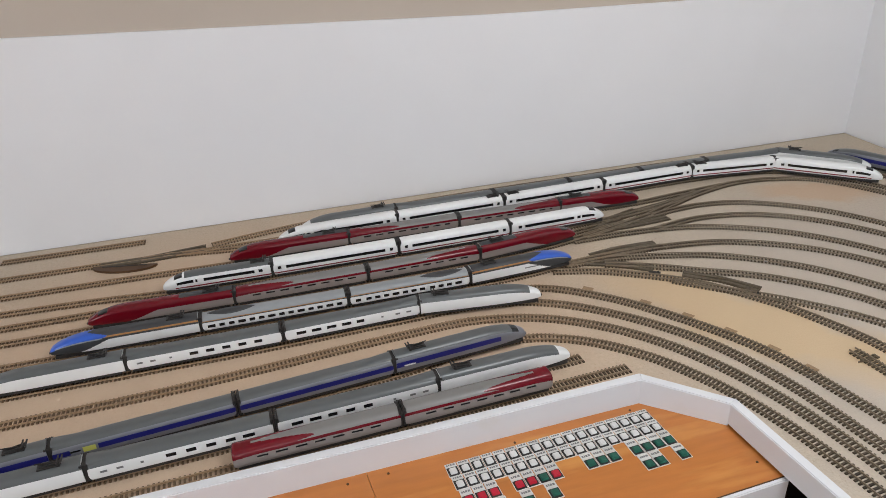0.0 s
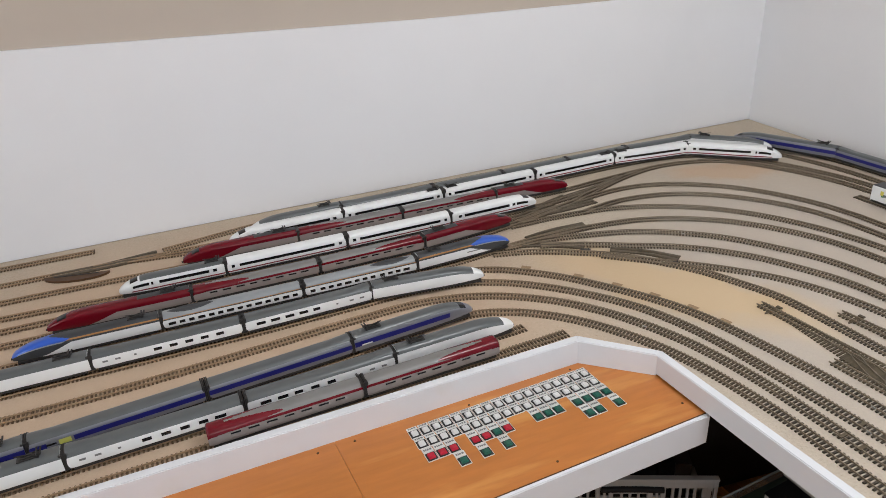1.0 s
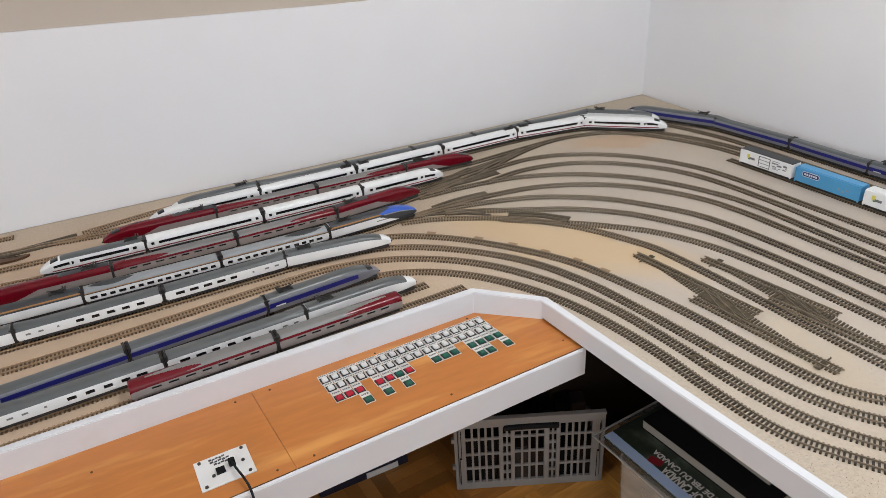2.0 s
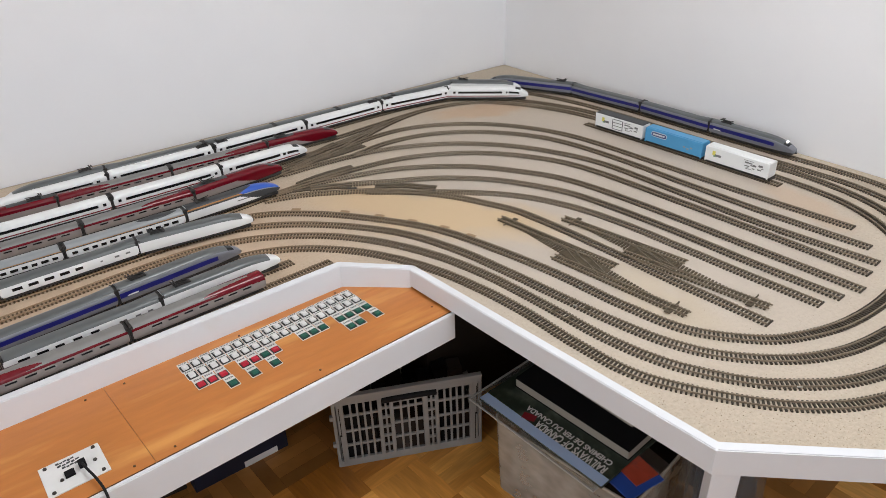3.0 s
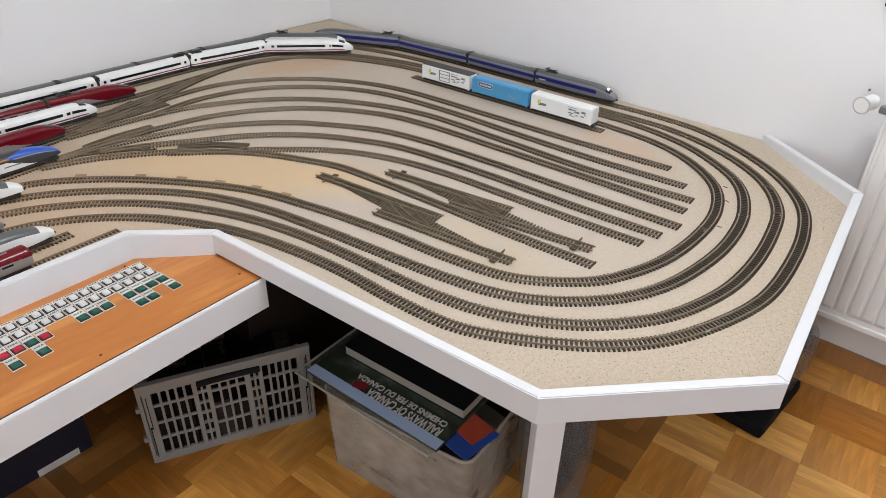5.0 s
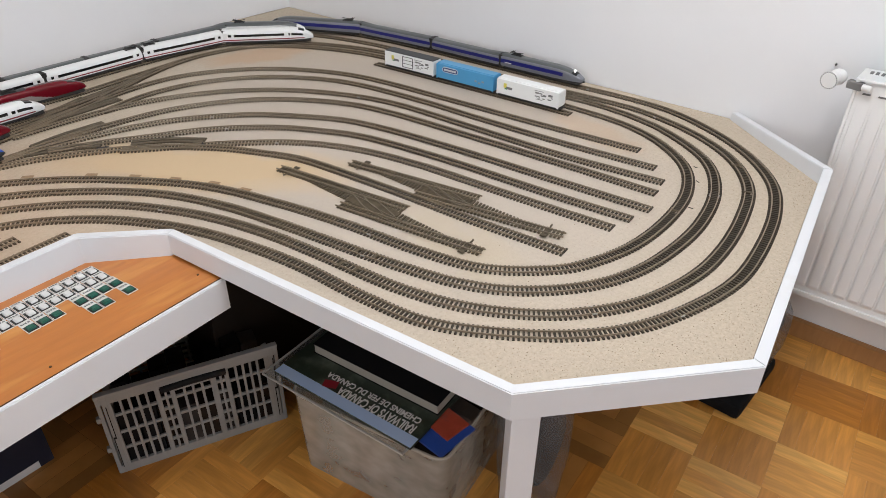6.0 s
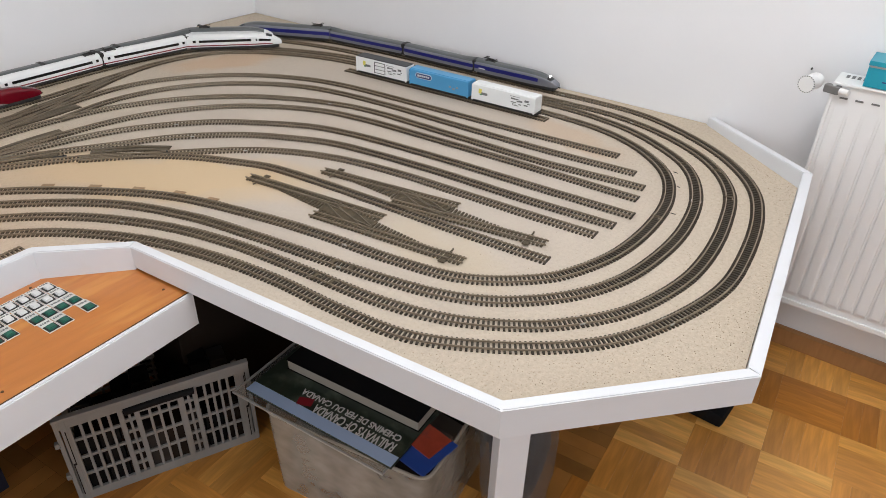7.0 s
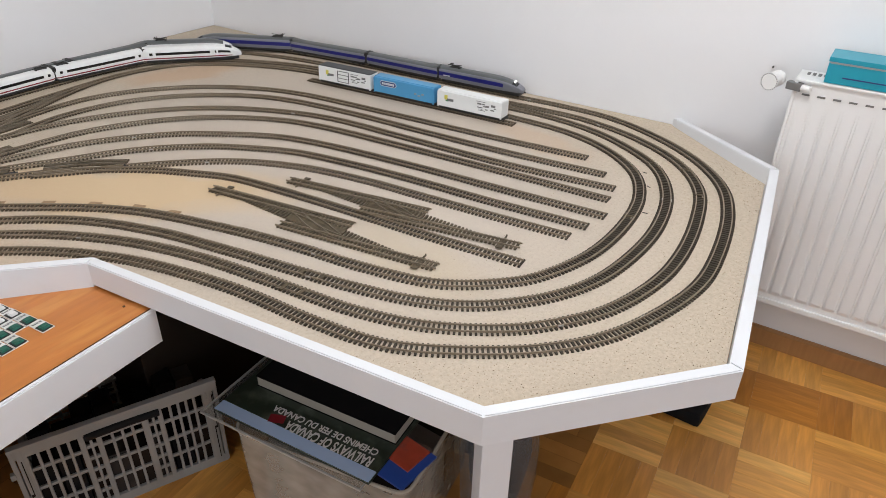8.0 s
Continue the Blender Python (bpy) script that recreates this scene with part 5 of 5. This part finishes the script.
def lettering(parent, text, m, size, mat):
    """Raised letters; size is the wanted width and height of the whole line."""
    c = bpy.data.curves.new("lettering", "FONT")
    c.body, c.size, c.extrude, c.align_x = text, 0.03, 0.0002, "LEFT"
    c.offset = 0.0008
    ob = new("lettering_curve", c)
    bpy.context.view_layer.update()
    me = bpy.data.meshes.new_from_object(ob.evaluated_get(bpy.context.evaluated_depsgraph_get()))
    bpy.data.objects.remove(ob)
    me.materials.clear()
    me.materials.append(mat)
    xs, ys = [v.co.x for v in me.vertices], [v.co.y for v in me.vertices]
    me.transform(Matrix.Diagonal((size[0] / (max(xs) - min(xs)), size[1] / (max(ys) - min(ys)), 1, 1)))
    out = new("lettering", me)
    out.parent, out.matrix_basis = parent, m
    return out


# the tub's loose lid lies under the picture book and sticks out past it
lid = thing("tub_lid", pose(-1.113, -1.515, 0.2395, 0, -0.8, 4.0), "clear cloudy plastic lid lying loose on the tub", "lid")
part("lid_sheet", boxed((0, 0, 0.0010), (0.290, 0.400, 0.0016), bevel=0.0004), M["bag"], lid)
for c, size in (((-0.1445, 0, 0.0022), (0.0040, 0.404, 0.0050)), ((0.1445, 0, 0.0022), (0.0040, 0.404, 0.0050)), ((0, 0.2005, 0.0022), (0.285, 0.0040, 0.0050)), ((0, -0.2005, 0.0022), (0.285, 0.0040, 0.0050))):
    part("lid_edge", boxed(c, size, bevel=0.0010), M["lidedge"], lid, "pale rolled lid edge")
# the picture book: long side along the tub, its title turned away from the room's corner
canada = book(pose(-1.105, -1.530, 0.2445, 0, -0.8, 4.0), 0.272, 0.388, 0.006, "cover_green", "large dark photo book titled Railways of Canada lying on the tub")
part("sky_strip", boxed((-0.1215, 0.0, 0.0063), (0.028, 0.386, 0.0006)), M["cover_sky"], canada, "pale blue strip of sky along the cover's edge")
part("red_emblem", boxed((-0.094, 0.060, 0.0063), (0.022, 0.034, 0.0006), 20), M["maroon"], canada)
lettering(canada, "RAILWAYS OF CANADA", pose(-0.0830, -0.173, 0.0066, 0, 0, 91), (0.206, 0.0245), M["print_white"])
lettering(canada, "CHEMINS DE FER DU CANADA", pose(-0.0610, -0.170, 0.0066, 0, 0, 91), (0.256, 0.0165), M["print_white"])
book(pose(-1.138, -1.661, 0.2385, 0, 0, -5), 0.104, 0.27, 0.004, "cover_blue", "blue-covered magazine under the photo book")
book(pose(-1.1200, -1.706, 0.2430, 0, -1, -8), 0.064, 0.15, 0.003, "cover_red", "red picture magazine sticking out under the photo book")
book(pose(-1.048, -1.538, 0.2525, 0, -1.5, 5), 0.185, 0.350, 0.028, "black", "thick black-covered book with greyed page edges on the photo book", "old_paper")
book(pose(-0.995, -1.510, 0.2840, 0, -2.0, 3), 0.16, 0.33, 0.020, "black", "black-covered book on top of the pile", "old_paper")


def bin_bag(m, r, tall, label, seed):
    """A crumpled cloudy bag, full and drawn together at the top, uneven all round."""
    c = thing("plastic_bag", m, label, "plastic bag", "clear plastic bags")
    rng = random.Random(seed)
    bm, rings = bmesh.new(), []
    for i in range(9):
        z = tall * i / 8
        ring = []
        for k in range(22):
            a = 2 * math.pi * k / 22
            rad = r * (0.80 + 0.20 * math.sin(math.pi * i / 8)) * (1 - max(0, i / 8 - 0.62) ** 2 * 4.2) * (1 + 0.10 * noise.noise((math.cos(a) * 2.2, math.sin(a) * 2.2, z * 12 + seed))) + rng.uniform(-0.003, 0.003)
            ring.append(bm.verts.new((rad * math.cos(a), rad * math.sin(a), z + (rng.uniform(-0.006, 0.006) if i else 0))))
        rings.append(ring)
    for a, b in zip(rings, rings[1:]):
        for k in range(22):
            bm.faces.new((a[k], a[(k + 1) % 22], b[(k + 1) % 22], b[k]))
    bm.faces.new(rings[0][::-1]), bm.faces.new(rings[-1])
    part("film", bm, M["film"], c, "thin crumpled cloudy film", True)
    bm = bmesh.new()
    bmesh.ops.create_icosphere(bm, subdivisions=3, radius=r * 0.78, matrix=pose(0, 0, tall * 0.54) @ Matrix.Diagonal((1, 1, tall * 0.42 / (r * 0.78), 1)))
    for v in bm.verts:
        v.co *= 1 + 0.16 * noise.noise(v.co * 18 + Vector((seed, 0, 0)))
        v.co.z = max(0.004, v.co.z)
    part("contents", bm, M["rubber"], c, "dark bundled contents", True)
    return c


bin_bag(pose(-0.266, -2.100, 0.0425), 0.106, 0.275, "cloudy crumpled plastic bag with dark contents standing on the black case", 3)
bin_bag(pose(-1.010, -1.890, 0.0), 0.078, 0.44, "clear crumpled plastic bag with dark contents behind the leg", 8)
suitcase = thing("black_case", pose(-0.330, -2.040, 0, 0, 0, -3), "flat black case with rounded corners lying on the floor", "case")
part("shell", boxed((0, 0, 0.022), (0.262, 0.30, 0.042), 0, bevel=0.013), M["black"], suitcase, "", True)
navy_box = thing("navy_carton", pose(-1.770, -0.838, 0, 0, 0, 1), "dark navy carton with a white label strip", "carton")
part("carton_body", boxed((0, 0, 0.06), (0.27, 0.22, 0.12), bevel=0.002), M["navycard"], navy_box)
part("label_strip", boxed((0.053, -0.1112, 0.0120), (0.098, 0.0012, 0.0200)), M["print_white"], navy_box)
rng = random.Random(21)
# made-up boxes; the shade under the deck is put into their colour
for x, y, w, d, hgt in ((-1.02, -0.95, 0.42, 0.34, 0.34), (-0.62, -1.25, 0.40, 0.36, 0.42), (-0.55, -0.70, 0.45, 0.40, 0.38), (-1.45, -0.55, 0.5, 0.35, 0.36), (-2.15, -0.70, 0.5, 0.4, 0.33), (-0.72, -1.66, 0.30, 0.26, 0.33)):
    k = thing("stored_carton", pose(x, y, 0, 0, 0, rng.uniform(-8, 8)), "near-black filler box added for the dark under the deck", "carton", "cartons stored under the deck")
    part("carton_body", boxed((0, 0, hgt / 2), (w, d, hgt), 0, bevel=0.004), M["nearblack"], k)
    part("flap", boxed((0, 0.0, hgt + 0.002), (w * 0.98, d * 0.48, 0.003)), M["nearblack"], k)


# ================= radiator, valve, carton =================
def radiator():
    x0, y0, y1, z0, z1 = -0.118, -2.142, -3.15, 0.203, 0.808
    r = thing("radiator", pose(0, 0, 0), "white enamelled panel radiator with upright ribs on the wall", "radiator")
    mid, long = (y0 + y1) / 2, y0 - y1
    for x in (x0 + 0.006, x0 + 0.075):
        part("panel", boxed((x + 0.006, mid, (z0 + z1) / 2), (0.010, long - 0.006, z1 - z0 - 0.004), bevel=0.003), M["radiator"], r)
    n = int((long - 0.05) / 0.0335)
    for i in range(n):
        y = y0 - 0.030 - i * 0.0335
        bm = bmesh.new()
        lo, hi = z0 + 0.030, z1 - 0.050
        shape = ((0.0150, 0.0), (0.0122, 0.0040), (0.0075, 0.0050), (-0.0075, 0.0050), (-0.0122, 0.0040), (-0.0150, 0.0))
        rows = []
        for z, s in ((lo, 0.0), (lo + 0.012, 1.0), (hi - 0.10, 1.0), (hi, 0.0)):
            rows.append([bm.verts.new((x0 + 0.0068 - dx * s, y + dy, z)) for dy, dx in shape])
        for a, b in zip(rows, rows[1:]):
            for k in range(5):
                bm.faces.new((a[k], a[k + 1], b[k + 1], b[k]))
        part("rib", bm, M["radiator"], r)
        part("slot", boxed((x0 + 0.0062, y, z1 - 0.031), (0.0016, 0.017, 0.0042), bevel=0.0004), M["slot"], r)
    part("side_cover", boxed((x0 + 0.047, y0 - 0.004, (z0 + z1) / 2), (0.094, 0.008, z1 - z0), bevel=0.003), M["radiator"], r)
    grille = part("top_grille", boxed((x0 + 0.047, mid, z1 + 0.001), (0.094, long, 0.006), bevel=0.002), M["radiator"], r)
    for i in range(70):
        part("grille_slot", boxed((x0 + 0.062, y0 - 0.020 - i * 0.0120, z1 + 0.0044), (0.022, 0.0070, 0.0012)), M["slot"], grille)
    part("bottom_lip", boxed((x0 + 0.010, mid, z0 + 0.008), (0.018, long - 0.002, 0.016), bevel=0.003), M["radiator"], r)
    for y in (y0 - 0.18, y1 + 0.18):
        part("bracket", boxed((x0 + 0.105, y, 0.5), (0.024, 0.03, 0.4)), M["radiator"], r)
    return r


radiator()
valve = thing("thermostat_valve", look((-0.150, -2.092, 0.803), (-0.02, -2.130, 0.806)), "white thermostatic radiator valve with a ridged round knob", "radiator valve")
part("knob", tube(bmesh.new(), pose(0, 0, -0.014), 0.0165, 0.0205, 0.030, 32), M["radiator"], valve, "", True)
bm = bmesh.new()
for k in range(22):
    a = 2 * math.pi * k / 22
    box(bm, (0.0190 * math.cos(a), 0.0190 * math.sin(a), 0.0006), (0.0022, 0.0024, 0.0012), math.degrees(a))
part("dial_ring", bm, M["black"], valve)
bm = bmesh.new()
bmesh.ops.create_uvsphere(bm, u_segments=20, v_segments=12, radius=0.019, matrix=pose(0, 0, -0.038) @ Matrix.Diagonal((1, 1, 1.25, 1)))
part("collar", bm, M["radiator"], valve, "", True)
part("valve_nut", boxed((0.040, -0.010, -0.048), (0.034, 0.018, 0.018), bevel=0.002), M["slot"], valve, "dark metal union nut")
part("valve_tail", tube(bmesh.new(), pose(0.062, -0.010, -0.048, 0, 90), 0.0075, 0.0075, 0.030, 14), M["radiator"], valve)
carton = thing("teal_carton", pose(-0.072, -2.36, 0.8133, 0, 0, 0), "flat teal cardboard box lying on the radiator", "carton")
part("carton_body", boxed((0, 0, 0.026), (0.085, 0.32, 0.052), bevel=0.0015), M["teal"], carton)
part("lid", boxed((0, 0, 0.0535), (0.088, 0.323, 0.010), bevel=0.0012), M["teal"], carton)
part("lid_seam", boxed((-0.0435, 0, 0.0462), (0.0008, 0.318, 0.0040)), M["iceblue"], carton, "pale worn seam")
part("print_line", boxed((-0.0432, 0.06, 0.016), (0.0008, 0.13, 0.0028)), M["navy"], carton)
part("print_line", boxed((-0.0432, -0.09, 0.010), (0.0008, 0.12, 0.0028)), M["iceblue"], carton)
strap = thing("wall_strap", pose(-0.014, -2.045, 1.0), "black woven strap with white dots hanging on the wall", "strap")
part("band", boxed((0, -0.022, 0.15), (0.008, 0.044, 0.30), bevel=0.002), M["black"], strap)
for i in range(22):
    for k in range(3):
        part("dot", boxed((-0.0043, -0.007 - 0.015 * k, 0.009 + 0.0132 * i), (0.0012, 0.0052, 0.0052), bevel=0.0004), M["print_white"], strap)
part("peg", tube(bmesh.new(), pose(0.008, -0.022, 0.292, 0, 90), 0.003, 0.003, 0.012, 10), M["brightmetal"], strap)
tagged(part("wall_nail", tube(bmesh.new(), pose(-0.004, -2.074, 0.800, 0, 90), 0.0022, 0.0022, 0.008, 10), M["under"]), "small dark nail in the white wall", "nail")

# ================= skirting and grit =================
bm = bmesh.new()
prism(bm, [(0, 0), (-0.016, 0), (-0.016, 0.004), (-0.012, 0.052), (-0.006, 0.058), (0, 0.058)], -ROOM_D + 0.01, -0.02)
sk = part("skirting_east", bm, M["skirting"])
sk.matrix_basis = Matrix(((1, 0, 0, 0), (0, 0, 1, 0), (0, 1, 0, 0), (0, 0, 0, 1)))
tagged(sk, "brown stained wooden skirting board", "skirting", kind="structure")
for x, y, turn in ((-0.365, -1.903, 80), (-0.435, -1.936, 60), (-0.565, -1.972, 95)):
    tagged(part("track_pin", boxed((x, y, TABLE + 0.0008), (0.011, 0.0011, 0.0014), turn), M["under"]), "thin dark track pin lying on the deck", "track pin", "track pins")


def feed_clip(x, y, turn):
    """A dark wiring clip across a rail, with its two tags."""
    c = thing("feed_clip", pose(x, y, TABLE + 0.0033, 0, 0, turn), "small dark wiring clip pushed across the rails", "wiring clip", "wiring clips on the rails")
    part("clip_body", boxed((0, 0, 0.0016), (0.0070, 0.0190, 0.0026), bevel=0.0006), M["sleeper_old"], c)
    for side in (-1, 1):
        part("clip_tag", boxed((0.006 * side, 0.007 * side, 0.0012), (0.010, 0.0034, 0.0018), bevel=0.0004), M["point"], c)


for x, y, turn in ((-1.153, -1.539, 98), (-1.146, -1.581, 98), (-1.206, -1.546, 95), (-1.202, -1.582, 95), (-0.310, -1.900, 48), (-0.300, -1.978, 40), (-0.420, -2.046, 18), (-0.605, -1.950, 3)):
    feed_clip(x, y, turn)
rng = random.Random(3)
bm = bmesh.new()
grains = 0
while grains < 1300:
    p = Vector((rng.uniform(-1.28, -0.2), rng.uniform(-2.24, -1.7)))
    away = (p - Vector((-0.664, -1.551))).length
    edge = min((p - Vector((-1.301, -2.0))).dot(Vector((0.68, 0.733))), (p - Vector((-1.023, -2.258))).dot(Vector((-0.119, 0.993))), (p - Vector((-1.301, -2.0))).dot(Vector((0.995, 0.08))) + 0.004)
    if edge < 0.012 or away < 0.645 and rng.random() > 0.06:
        continue
    grains += 1
    r = rng.uniform(0.00015, 0.00050)
    bmesh.ops.create_cube(bm, size=r * 2, matrix=pose(p.x, p.y, TABLE + r * 0.4, rng.uniform(0, 90), rng.uniform(0, 90), rng.uniform(0, 90)) @ Matrix.Diagonal((1.8, 1, 0.6, 1)))
tagged(part("loose_grit", bm, M["grit"]), "scattered dark crumbs of grit on the deck", "grit", kind="stuff")


# ================= parquet floor =================
floor = thing("floor", pose(0, 0, 0), "oak parquet floor laid in square blocks", "floor", kind="structure")
part("subfloor", boxed((-ROOM_W / 2, -ROOM_D / 2, -0.031), (ROOM_W + 0.2, ROOM_D + 0.2, 0.05)), M["joint"], floor)
BLOCK, STRIPS = 0.162, 4
SLAB_W = BLOCK / STRIPS


OAKS = []
for n, tint in enumerate(((0.52, 0.230, 0.045), (0.41, 0.160, 0.026), (0.70, 0.375, 0.098), (0.31, 0.112, 0.019), (0.63, 0.305, 0.068))):
    OAKS.append(material(f"oak_parquet_{n}", tint, 0.30, vary=0.42, scale=10, bump=0.04, bump_scale=80, spot=tuple(c * 1.22 for c in tint), spot_scale=5, axis=(9, 1.0, 1), by_object=0.14, coat=0.15))


def plank_mesh(mat):
    bm = boxed((0, 0, -0.003), (SLAB_W - 0.0002, BLOCK - 0.0002, 0.006))
    return mesh_of("plank", bm, mat)


PLANKS = [plank_mesh(m) for m in OAKS]
tone = random.Random(17)
PLANK_BOX = [(-1, -1), (1, -1), (1, 1), (-1, 1)]
rest, count = bmesh.new(), 0
LAID = pose(-0.310, -2.273, 0, 0, 0, 4.5)
for i in range(-32, 8):
    for j in range(-20, 20):
        pick, odd = (tone.choice((0, 1, 4, 1, 3)), 0) if (i + j) % 2 == 0 else (tone.choice((0, 2, 4, 2, 1)), 4)
        for k in range(STRIPS):
            off = (k + 0.5) * SLAB_W - BLOCK / 2
            along = (i + j) % 2 == 0
            q = ((i + 0.5) * BLOCK, (j + 0.5) * BLOCK + off, 0) if along else ((i + 0.5) * BLOCK + off, (j + 0.5) * BLOCK, 0)
            p, turn = LAID @ Vector(q), 94.5 if along else 4.5
            if p.x < -ROOM_W or p.y < -ROOM_D or p.y > 0 or p.x > 0.05:
                continue
            shown = (-1.0 < p[0] and -2.75 < p[1] < -1.95) or (-1.85 < p[0] < -1.0 and -1.95 < p[1] < -1.1)
            if shown and count < 298:
                ob = new("plank", PLANKS[pick if tone.random() < 0.72 else odd])
                ob.parent, ob.matrix_basis = floor, pose(p[0], p[1], 0, 0, 0, turn)
                count += 1
            else:
                m = pose(p.x, p.y, 0, 0, 0, turn)
                rest.faces.new([rest.verts.new(m @ Vector((a * (SLAB_W / 2 - 0.0003), b * (BLOCK / 2 - 0.0003), 0))) for a, b in PLANK_BOX])
# each far plank takes its own tone
n, link = M["oak_far"].node_tree.nodes, M["oak_far"].node_tree.links.new
base = n["Principled BSDF"].inputs["Base Color"]
geo, tint, wave = n.new("ShaderNodeNewGeometry"), n.new("ShaderNodeHueSaturation"), n.new("ShaderNodeMapRange")
wave.inputs["To Min"].default_value, wave.inputs["To Max"].default_value = 0.68, 1.32
link(geo.outputs["Random Per Island"], wave.inputs["Value"])
link(wave.outputs["Result"], tint.inputs["Value"])
link(base.links[0].from_socket, tint.inputs["Color"])
link(tint.outputs["Color"], base)
tagged(part("far_planks", rest, M["oak_far"], floor), kind="stuff")
